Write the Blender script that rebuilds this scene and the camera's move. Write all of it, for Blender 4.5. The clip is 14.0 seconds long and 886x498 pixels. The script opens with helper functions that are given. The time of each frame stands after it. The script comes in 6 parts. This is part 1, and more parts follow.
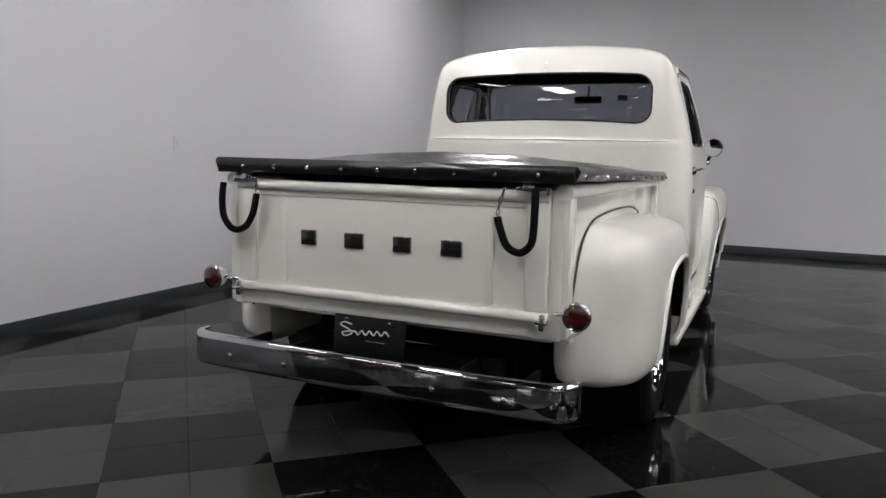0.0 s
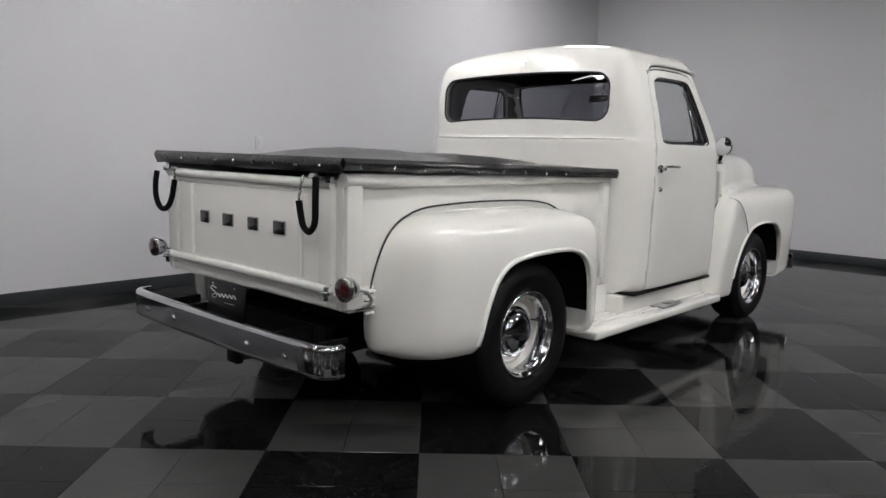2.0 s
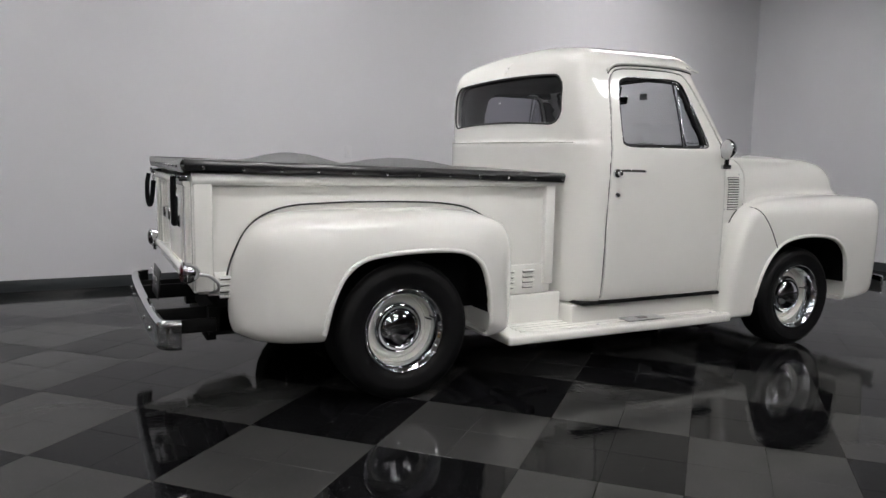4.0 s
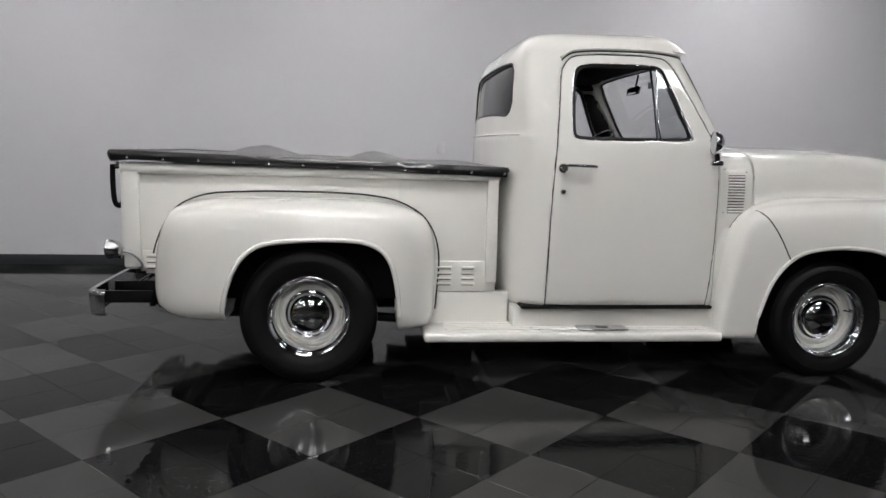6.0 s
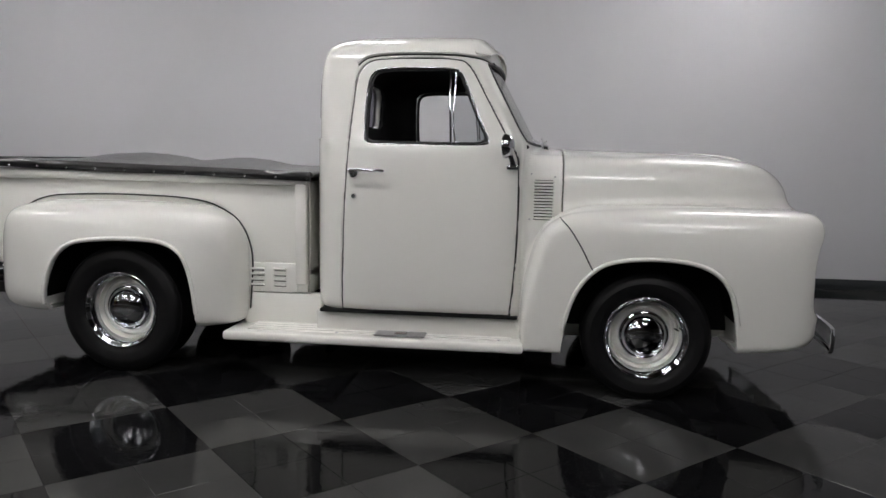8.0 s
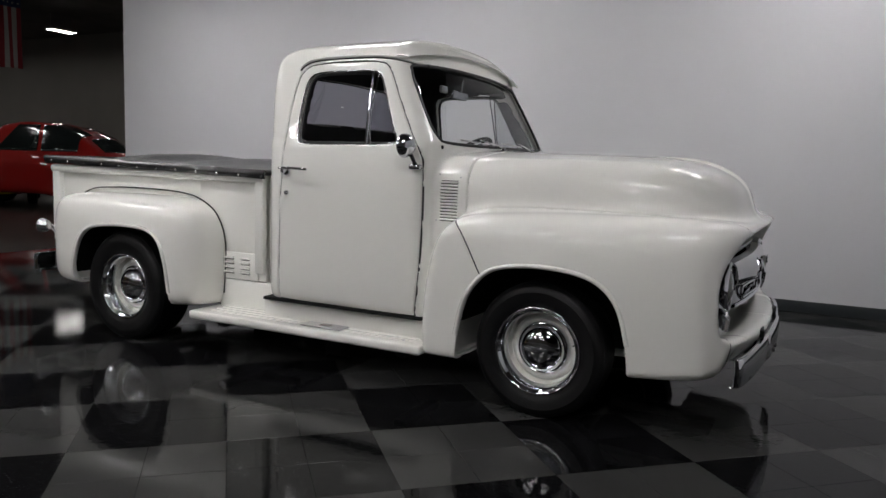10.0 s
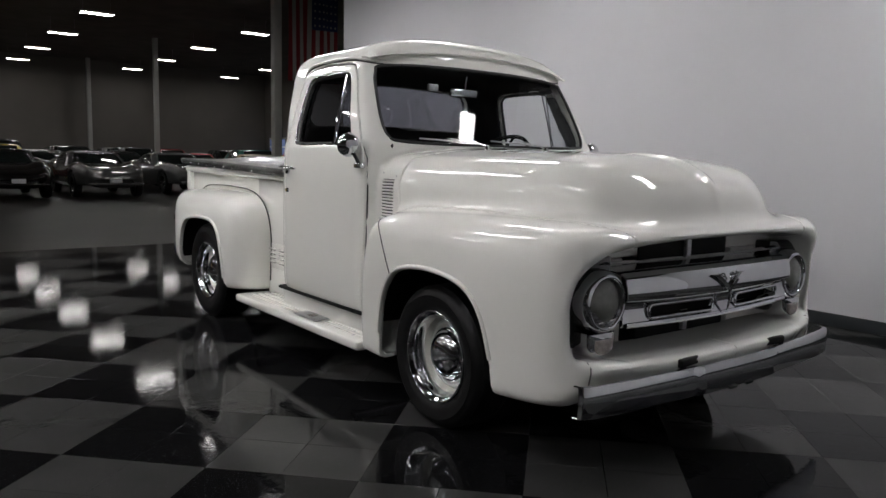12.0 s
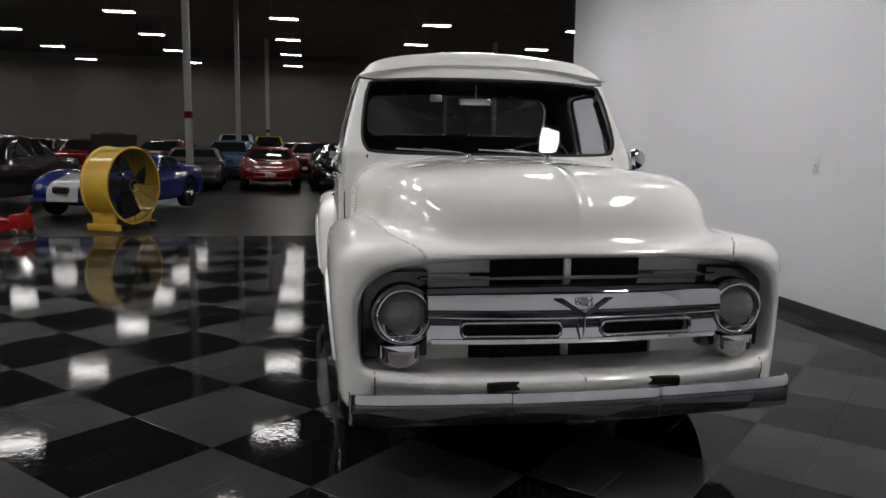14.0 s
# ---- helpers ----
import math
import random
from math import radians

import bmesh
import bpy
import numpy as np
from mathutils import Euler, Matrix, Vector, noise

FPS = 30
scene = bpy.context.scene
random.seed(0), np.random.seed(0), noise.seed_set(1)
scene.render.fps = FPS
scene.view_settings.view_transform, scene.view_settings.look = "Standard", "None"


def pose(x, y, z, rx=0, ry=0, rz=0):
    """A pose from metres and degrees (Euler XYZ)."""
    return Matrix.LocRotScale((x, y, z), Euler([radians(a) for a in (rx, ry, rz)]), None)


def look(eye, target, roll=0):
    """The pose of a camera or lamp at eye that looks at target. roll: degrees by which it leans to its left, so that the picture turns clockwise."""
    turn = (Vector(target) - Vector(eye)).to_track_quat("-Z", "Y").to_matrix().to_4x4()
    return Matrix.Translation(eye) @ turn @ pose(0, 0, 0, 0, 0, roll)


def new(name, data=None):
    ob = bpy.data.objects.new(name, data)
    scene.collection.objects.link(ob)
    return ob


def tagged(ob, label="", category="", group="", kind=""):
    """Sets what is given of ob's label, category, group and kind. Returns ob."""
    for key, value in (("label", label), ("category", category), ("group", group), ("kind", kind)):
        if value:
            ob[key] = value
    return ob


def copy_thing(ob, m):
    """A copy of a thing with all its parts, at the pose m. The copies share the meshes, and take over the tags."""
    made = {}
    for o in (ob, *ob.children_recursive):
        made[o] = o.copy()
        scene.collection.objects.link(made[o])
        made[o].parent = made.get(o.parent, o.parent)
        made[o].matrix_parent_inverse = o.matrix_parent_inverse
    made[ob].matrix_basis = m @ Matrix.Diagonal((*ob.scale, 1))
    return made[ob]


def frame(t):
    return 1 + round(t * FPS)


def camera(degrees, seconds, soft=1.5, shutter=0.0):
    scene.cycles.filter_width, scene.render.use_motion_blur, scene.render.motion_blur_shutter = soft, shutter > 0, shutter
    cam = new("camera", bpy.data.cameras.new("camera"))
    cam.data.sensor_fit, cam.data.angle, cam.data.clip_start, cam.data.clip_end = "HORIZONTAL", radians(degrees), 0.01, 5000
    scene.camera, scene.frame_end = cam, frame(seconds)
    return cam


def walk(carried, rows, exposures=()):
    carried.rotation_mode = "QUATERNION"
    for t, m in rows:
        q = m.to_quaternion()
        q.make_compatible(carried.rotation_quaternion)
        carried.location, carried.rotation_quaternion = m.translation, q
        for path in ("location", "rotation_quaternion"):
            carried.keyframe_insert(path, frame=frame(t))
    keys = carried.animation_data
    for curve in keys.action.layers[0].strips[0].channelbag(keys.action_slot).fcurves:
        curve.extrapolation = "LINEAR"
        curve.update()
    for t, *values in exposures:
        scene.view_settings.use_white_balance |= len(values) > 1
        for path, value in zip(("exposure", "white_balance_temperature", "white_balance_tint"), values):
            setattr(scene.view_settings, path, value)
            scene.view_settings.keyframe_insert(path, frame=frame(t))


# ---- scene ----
cam = camera(61.6, 14.0)
METRES, EYE, TILT, LEAN, TURN = 8.0, 1.5, 0.0, 0.0, 0.0
PATH = [
    (0, (-3.389, -1.359, 1.205), (-1.583, -0.542, 0.943), 1.2),
    (0.5, (-3.264, -1.728, 1.206), (-1.538, -0.753, 0.941), 1.3),
    (1, (-3.141, -2.124, 1.209), (-1.49, -1.027, 0.943), 1.2),
    (1.5, (-2.985, -2.539, 1.204), (-1.423, -1.318, 0.939), 1.3),
    (2, (-2.777, -2.932, 1.207), (-1.326, -1.582, 0.938), 1.4),
    (2.5, (-2.484, -3.315, 1.214), (-1.092, -1.906, 0.938), 1.3),
    (3, (-2.148, -3.623, 1.198), (-0.923, -2.064, 0.936), 0.9),
    (5.5, (-0.168, -4.608, 1.201), (0.234, -2.668, 0.932), 1.5),
    (6, (0.283, -4.622, 1.197), (0.49, -2.65, 0.932), 1.3),
    (6.5, (0.735, -4.632, 1.205), (0.817, -2.65, 0.953), 1.3),
    (7, (1.236, -4.64, 1.194), (1.247, -2.655, 0.951), 1.1),
    (7.5, (1.736, -4.644, 1.187), (1.631, -2.661, 0.949), 1.0),
    (8, (2.242, -4.626, 1.2), (1.99, -2.657, 0.956), 1.0),
    (8.5, (2.708, -4.599, 1.162), (2.318, -2.651, 0.938), 1.3),
    (11, (4.729, -3.562, 1.209), (3.42, -2.07, 0.956), 1.2),
    (11.5, (5.075, -3.25, 1.232), (3.61, -1.916, 0.974), 1.0),
    (12, (5.385, -2.85, 1.202), (3.812, -1.637, 0.961), 1.3),
    (12.5, (5.73, -2.485, 1.232), (4.018, -1.476, 0.986), 1.25),
    (13, (6.16, -2.142, 1.329), (4.395, -1.241, 1.056), 0.9),
    (13.5, (6.308, -1.552, 1.334), (4.427, -0.93, 1.058), 0.8),
    (14, (6.331, -1.039, 1.322), (4.382, -0.685, 1.048), 0.9),
]
walk(cam, [(t, look(eye, target, roll)) for t, eye, target, roll in PATH], [(0.0, 0.4), (2.5, 0.38), (6.0, 0.36), (7.0, 0.23), (8.5, 0.16), (11.0, 0.2), (13.5, 0.26), (14.0, 0.44)])

# ---- world and exposure ----
world = bpy.data.worlds.new("hall_air")
world.use_nodes = True
world.node_tree.nodes["Background"].inputs[0].default_value = (0.5, 0.52, 0.55, 1)
world.node_tree.nodes["Background"].inputs[1].default_value = 0.02
scene.world = world
scene.view_settings.exposure = 0.0
LAMP = 17.0  # strength of the tubes in the high-bay fixtures
BANK = 27.0  # strength of the tubes over the photo bay


# ---- materials ----
def mat(name, color, rough=0.5, metal=0.0, coat=0.0, grain=0.0, grain_scale=40.0, bump=0.0, bump_scale=120.0, mottling=0.0,
        mottling_scale=3.0, spec=0.5, emit=None, strength=0.0, transmission=0.0, per_object=0.0):
    m = bpy.data.materials.new(name)
    m.use_nodes = True
    nt = m.node_tree
    b = nt.nodes["Principled BSDF"]
    b.inputs["Base Color"].default_value = (*color, 1)
    b.inputs["Roughness"].default_value = rough
    b.inputs["Metallic"].default_value = metal
    b.inputs["Specular IOR Level"].default_value = spec
    b.inputs["Coat Weight"].default_value = coat
    b.inputs["Coat Roughness"].default_value = 0.0
    b.inputs["Transmission Weight"].default_value = transmission
    if emit:
        b.inputs["Emission Color"].default_value = (*emit, 1)
        b.inputs["Emission Strength"].default_value = strength
    if grain or mottling or bump or per_object:
        tc = nt.nodes.new("ShaderNodeTexCoord")
        last = None
        for amount, scale, detail in ((grain, grain_scale, 4), (mottling, mottling_scale, 6)):
            if not amount:
                continue
            n = nt.nodes.new("ShaderNodeTexNoise")
            n.inputs["Scale"].default_value = scale
            n.inputs["Detail"].default_value = detail
            nt.links.new(tc.outputs["Object"], n.inputs["Vector"])
            r = nt.nodes.new("ShaderNodeMapRange")
            r.inputs["From Min"].default_value, r.inputs["From Max"].default_value = 0.3, 0.7
            r.inputs["To Min"].default_value, r.inputs["To Max"].default_value = 1 - amount, 1 + amount
            nt.links.new(n.outputs["Fac"], r.inputs["Value"])
            if last:
                k = nt.nodes.new("ShaderNodeMath")
                k.operation = "MULTIPLY"
                nt.links.new(last, k.inputs[0])
                nt.links.new(r.outputs[0], k.inputs[1])
                last = k.outputs[0]
            else:
                last = r.outputs[0]
        if per_object:
            oi = nt.nodes.new("ShaderNodeObjectInfo")
            r = nt.nodes.new("ShaderNodeMapRange")
            r.inputs["To Min"].default_value, r.inputs["To Max"].default_value = 1 - per_object, 1 + per_object
            nt.links.new(oi.outputs["Random"], r.inputs["Value"])
            if last:
                k = nt.nodes.new("ShaderNodeMath")
                k.operation = "MULTIPLY"
                nt.links.new(last, k.inputs[0])
                nt.links.new(r.outputs[0], k.inputs[1])
                last = k.outputs[0]
            else:
                last = r.outputs[0]
        if last:
            mix = nt.nodes.new("ShaderNodeVectorMath")
            mix.operation = "SCALE"
            mix.inputs[0].default_value = color
            nt.links.new(last, mix.inputs["Scale"])
            nt.links.new(mix.outputs[0], b.inputs["Base Color"])
        if bump:
            n = nt.nodes.new("ShaderNodeTexNoise")
            n.inputs["Scale"].default_value = bump_scale
            n.inputs["Detail"].default_value = 5
            nt.links.new(tc.outputs["Object"], n.inputs["Vector"])
            bp = nt.nodes.new("ShaderNodeBump")
            bp.inputs["Strength"].default_value = bump
            bp.inputs["Distance"].default_value = 0.01
            nt.links.new(n.outputs["Fac"], bp.inputs["Height"])
            nt.links.new(bp.outputs[0], b.inputs["Normal"])
    return m


def tile_mat(name, color, fleck):
    """Waxed vinyl tile: flecks, faint scuffs, slow waves in the wax."""
    m = mat(name, color, rough=0.06, spec=0.085)
    nt = m.node_tree
    b = nt.nodes["Principled BSDF"]
    geo = nt.nodes.new("ShaderNodeNewGeometry")
    v = nt.nodes.new("ShaderNodeTexNoise")
    v.inputs["Scale"].default_value, v.inputs["Detail"].default_value = 120, 2
    nt.links.new(geo.outputs["Position"], v.inputs["Vector"])
    r = nt.nodes.new("ShaderNodeValToRGB")
    r.color_ramp.elements[0].position, r.color_ramp.elements[1].position = 0.66, 0.685
    r.color_ramp.elements[0].color, r.color_ramp.elements[1].color = (*color, 1), (*fleck, 1)
    nt.links.new(v.outputs["Fac"], r.inputs["Fac"])
    big = nt.nodes.new("ShaderNodeTexNoise")
    big.inputs["Scale"].default_value, big.inputs["Detail"].default_value = 2.2, 7
    nt.links.new(geo.outputs["Position"], big.inputs["Vector"])
    oi = nt.nodes.new("ShaderNodeObjectInfo")
    add = nt.nodes.new("ShaderNodeMath")
    add.operation = "ADD"
    nt.links.new(big.outputs["Fac"], add.inputs[0])
    sc = nt.nodes.new("ShaderNodeMath")
    sc.operation = "MULTIPLY"
    sc.inputs[1].default_value = 0.25
    nt.links.new(oi.outputs["Random"], sc.inputs[0])
    nt.links.new(sc.outputs[0], add.inputs[1])
    mr = nt.nodes.new("ShaderNodeMapRange")
    mr.inputs["From Min"].default_value, mr.inputs["From Max"].default_value = 0.35, 0.95
    mr.inputs["To Min"].default_value, mr.inputs["To Max"].default_value = 0.82, 1.2
    nt.links.new(add.outputs[0], mr.inputs["Value"])
    mul = nt.nodes.new("ShaderNodeVectorMath")
    mul.operation = "SCALE"
    nt.links.new(r.outputs[0], mul.inputs[0])
    nt.links.new(mr.outputs[0], mul.inputs["Scale"])
    nt.links.new(mul.outputs[0], b.inputs["Base Color"])
    ro = nt.nodes.new("ShaderNodeMapRange")
    ro.inputs["From Min"].default_value, ro.inputs["From Max"].default_value = 0.3, 0.75
    ro.inputs["To Min"].default_value, ro.inputs["To Max"].default_value = 0.025, 0.07
    nt.links.new(big.outputs["Fac"], ro.inputs["Value"])
    nt.links.new(ro.outputs[0], b.inputs["Roughness"])
    w = nt.nodes.new("ShaderNodeTexNoise")
    w.inputs["Scale"].default_value, w.inputs["Detail"].default_value = 28, 3
    nt.links.new(geo.outputs["Position"], w.inputs["Vector"])
    bp = nt.nodes.new("ShaderNodeBump")
    bp.inputs["Strength"].default_value, bp.inputs["Distance"].default_value = 0.09, 0.004
    nt.links.new(w.outputs["Fac"], bp.inputs["Height"])
    nt.links.new(bp.outputs[0], b.inputs["Normal"])
    return m


def pane_mat(name, tint, gloss=1.0):
    """Thin window glass: lets light straight through, with a clear mirror image on top."""
    m = bpy.data.materials.new(name)
    m.use_nodes = True
    nt = m.node_tree
    nt.nodes.clear()
    out = nt.nodes.new("ShaderNodeOutputMaterial")
    mix = nt.nodes.new("ShaderNodeMixShader")
    tr = nt.nodes.new("ShaderNodeBsdfTransparent")
    tr.inputs[0].default_value = (*tint, 1)
    gl = nt.nodes.new("ShaderNodeBsdfGlossy")
    gl.inputs["Roughness"].default_value = 0.0
    lw = nt.nodes.new("ShaderNodeLayerWeight")
    pw = nt.nodes.new("ShaderNodeMath")
    pw.operation = "POWER"
    pw.inputs[1].default_value = 5.0
    nt.links.new(lw.outputs["Facing"], pw.inputs[0])
    fr = nt.nodes.new("ShaderNodeMath")
    fr.operation = "MULTIPLY_ADD"
    fr.inputs[1].default_value, fr.inputs[2].default_value = 0.85, 0.055 * gloss
    nt.links.new(pw.outputs[0], fr.inputs[0])
    nt.links.new(fr.outputs[0], mix.inputs[0])
    nt.links.new(tr.outputs[0], mix.inputs[1])
    nt.links.new(gl.outputs[0], mix.inputs[2])
    nt.links.new(mix.outputs[0], out.inputs[0])
    return m


PAINT = mat("cream_white_paint", (0.86, 0.855, 0.815), rough=0.6, spec=0.04, coat=1.0, mottling=0.012, mottling_scale=2.5)
CHROME = mat("chrome", (0.62, 0.63, 0.65), rough=0.0, metal=1.0, mottling=0.04, mottling_scale=9)
STEEL = mat("brushed_steel", (0.5, 0.5, 0.51), rough=0.3, metal=1.0, grain=0.15, grain_scale=60)
RUBBER = mat("black_rubber", (0.018, 0.018, 0.019), rough=0.6, grain=0.2, grain_scale=90, bump=0.1)
TYRE = mat("tyre_rubber", (0.006, 0.006, 0.0065), rough=0.5, spec=0.25, mottling=0.25, mottling_scale=14, bump=0.12, bump_scale=160)
VINYL = mat("black_vinyl", (0.009, 0.009, 0.010), rough=0.3, coat=0.5, grain=0.2, grain_scale=70, bump=0.35, bump_scale=55)
DARK = mat("dark_cabin_trim", (0.012, 0.012, 0.013), rough=0.6, spec=0.25, grain=0.15, grain_scale=50)
UNDER = mat("black_chassis", (0.006, 0.006, 0.006), rough=0.6, spec=0.2, mottling=0.3, mottling_scale=8)
LENS_RED = mat("red_lens", (0.045, 0.003, 0.004), rough=0.12, coat=1.0, grain=0.2, grain_scale=200)
LENS_CLEAR = mat("headlamp_glass", (0.2, 0.205, 0.185), rough=0.08, coat=1.0, grain=0.12, grain_scale=45, bump=0.25, bump_scale=70)
LENS_AMBER = mat("parking_lens", (0.32, 0.29, 0.28), rough=0.2, coat=1.0, grain=0.2, grain_scale=80)
CLOTH = mat("black_woven_sleeve", (0.007, 0.007, 0.008), rough=0.9, spec=0.15, grain=0.3, grain_scale=140, bump=0.5, bump_scale=150)
BLACK = mat("black_enamel", (0.012, 0.012, 0.013), rough=0.25, coat=0.6)
PLATE = mat("black_plate", (0.006, 0.006, 0.007), rough=0.35, coat=0.15, spec=0.3)
SILVER = mat("silver_print", (0.6, 0.61, 0.63), rough=0.35)
GLASS = pane_mat("clear_glass", (0.80, 0.82, 0.83))
GLASS_SHADE = pane_mat("tinted_glass", (0.28, 0.28, 0.32))
WALL = mat("grey_wall_paint", (0.62, 0.62, 0.645), rough=0.55, mottling=0.02, mottling_scale=1.2, bump=0.06, bump_scale=180)
BASE = mat("charcoal_vinyl_base", (0.035, 0.04, 0.043), rough=0.32, mottling=0.1)
HALLWALL = mat("hall_wall_paint", (0.18, 0.168, 0.152), rough=0.7, mottling=0.06, mottling_scale=0.6)
CEIL = mat("dark_roof_deck", (0.13, 0.118, 0.105), rough=0.8, mottling=0.2, mottling_scale=1.0)
CONCRETE = mat("polished_concrete", (0.019, 0.0175, 0.0155), rough=0.36, spec=0.15, mottling=0.28, mottling_scale=0.9, grain=0.08, grain_scale=30)
COLUMN = mat("column_paint", (0.5, 0.5, 0.48), rough=0.5, mottling=0.06)
TILE_DARK = tile_mat("black_vinyl_tile", (0.005, 0.005, 0.0055), (0.055, 0.055, 0.056))
TILE_GREY = tile_mat("grey_vinyl_tile", (0.039, 0.039, 0.038), (0.05, 0.05, 0.05))
TUBE = mat("lit_diffuser", (0.9, 0.9, 0.9), rough=0.5, emit=(1.0, 0.97, 0.945), strength=LAMP)
TUBE_BAY = mat("lit_bay_diffuser", (0.9, 0.9, 0.9), rough=0.5, emit=(1.0, 0.98, 0.985), strength=BANK)
HOUSING = mat("white_fixture_enamel", (0.6, 0.6, 0.6), rough=0.5, mottling=0.04)


# ---- mesh helpers ----
def smooth(me, angle=40):
    me.polygons.foreach_set("use_smooth", [True] * len(me.polygons))
    me.set_sharp_from_angle(angle=radians(angle))
    me.update()
    return me


def raw(verts, faces, name="mesh", angle=40):
    me = bpy.data.meshes.new(name)
    me.from_pydata([tuple(map(float, v)) for v in verts], [], [tuple(map(int, f)) for f in faces])
    return smooth(me, angle)


def part(name, me, material, parent=None, label="", m=None):
    """One mesh object under a thing or a part."""
    if isinstance(me, bmesh.types.BMesh):
        bm, me = me, bpy.data.meshes.new(name)
        bm.to_mesh(me)
        bm.free()
        smooth(me)
    if material and not me.materials:
        me.materials.append(material)
    ob = new(name, me)
    if parent:
        ob.parent = parent
    if m is not None:
        ob.matrix_basis = m
    if label:
        tagged(ob, label)
    return ob


def thing(name, label, category, group="", kind="", m=None):
    ob = new(name)
    ob.empty_display_size = 0.1
    if m is not None:
        ob.matrix_basis = m
    return tagged(ob, label, category, group, kind)


def box(x0, x1, y0, y1, z0, z1, bevel=0.0, seg=2):
    bm = bmesh.new()
    bmesh.ops.create_cube(bm, size=1)
    for v in bm.verts:
        v.co = Vector(((x0 + x1) / 2 + v.co.x * (x1 - x0), (y0 + y1) / 2 + v.co.y * (y1 - y0), (z0 + z1) / 2 + v.co.z * (z1 - z0)))
    if bevel:
        bmesh.ops.bevel(bm, geom=bm.edges[:], offset=bevel, segments=seg, affect="EDGES", profile=0.5)
    return bm


def join(*bms):
    """One bmesh out of several."""
    out = bms[0]
    for b in bms[1:]:
        me = bpy.data.meshes.new("tmp")
        b.to_mesh(me)
        b.free()
        out.from_mesh(me)
        bpy.data.meshes.remove(me)
    return out


def moved(bm, m):
    bmesh.ops.transform(bm, matrix=m, verts=bm.verts)
    return bm


def spl(pts, n=6, closed=False):
    """A smooth curve through points: Catmull-Rom, n steps a span."""
    p = np.array(pts, float)
    if closed:
        p = np.vstack([p[-1], p, p[0], p[1]])
    else:
        p = np.vstack([2 * p[0] - p[1], p, 2 * p[-1] - p[-2]])
    out = []
    t = np.linspace(0, 1, n, endpoint=False)[:, None]
    for i in range(1, len(p) - 2):
        a, b, c, d = p[i - 1], p[i], p[i + 1], p[i + 2]
        out.append(0.5 * (2 * b + (c - a) * t + (2 * a - 5 * b + 4 * c - d) * t**2 + (3 * b - a - 3 * c + d) * t**3))
    if not closed:
        out.append(p[-2][None])
    return np.vstack(out)


def tube(pts, r, closed=False, sides=8, flat=1.0, name="tube"):
    """A round (or flattened) bar swept along points."""
    p = np.array(pts, float)
    n = len(p)
    tan = np.roll(p, -1, 0) - np.roll(p, 1, 0)
    if not closed:
        tan[0], tan[-1] = p[1] - p[0], p[-1] - p[-2]
    tan /= np.linalg.norm(tan, axis=1)[:, None] + 1e-12
    u = np.cross(tan[0], (0.13, 0.2, 0.97))
    u /= np.linalg.norm(u)
    verts, faces = [], []
    for i in range(n):
        u = u - tan[i] * (u @ tan[i])
        u /= np.linalg.norm(u)
        w = np.cross(tan[i], u)
        rr = r if np.isscalar(r) else r[i]
        for k in range(sides):
            a = 2 * math.pi * k / sides
            verts.append(p[i] + rr * (math.cos(a) * u + flat * math.sin(a) * w))
    for i in range(n if closed else n - 1):
        j = (i + 1) % n
        for k in range(sides):
            l = (k + 1) % sides
            faces.append((i * sides + k, i * sides + l, j * sides + l, j * sides + k))
    if not closed:
        faces.append(tuple(range(sides))[::-1])
        faces.append(tuple((n - 1) * sides + k for k in range(sides)))
    return raw(verts, faces, name, 60)


def lathe(profile, seg=48, axis="y", name="lathe", angle=35):
    """A profile of (radius, offset) turned round an axis."""
    prof = np.array(profile, float)
    verts, faces = [], []
    n = len(prof)
    for k in range(seg):
        a = 2 * math.pi * k / seg
        c, s = math.cos(a), math.sin(a)
        for r, o in prof:
            verts.append({"y": (r * c, o, r * s), "x": (o, r * c, r * s), "z": (r * c, r * s, o)}[axis])
    for k in range(seg):
        l = (k + 1) % seg
        for i in range(n - 1):
            f = (k * n + i, k * n + i + 1, l * n + i + 1, l * n + i)
            faces.append(f if axis == "y" else f[::-1])
    me = bpy.data.meshes.new(name)
    me.from_pydata(verts, [], faces)
    bm = bmesh.new()
    bm.from_mesh(me)
    bmesh.ops.remove_doubles(bm, verts=bm.verts, dist=1e-5)
    bmesh.ops.recalc_face_normals(bm, faces=bm.faces)
    bm.to_mesh(me)
    bm.free()
    return smooth(me, angle)


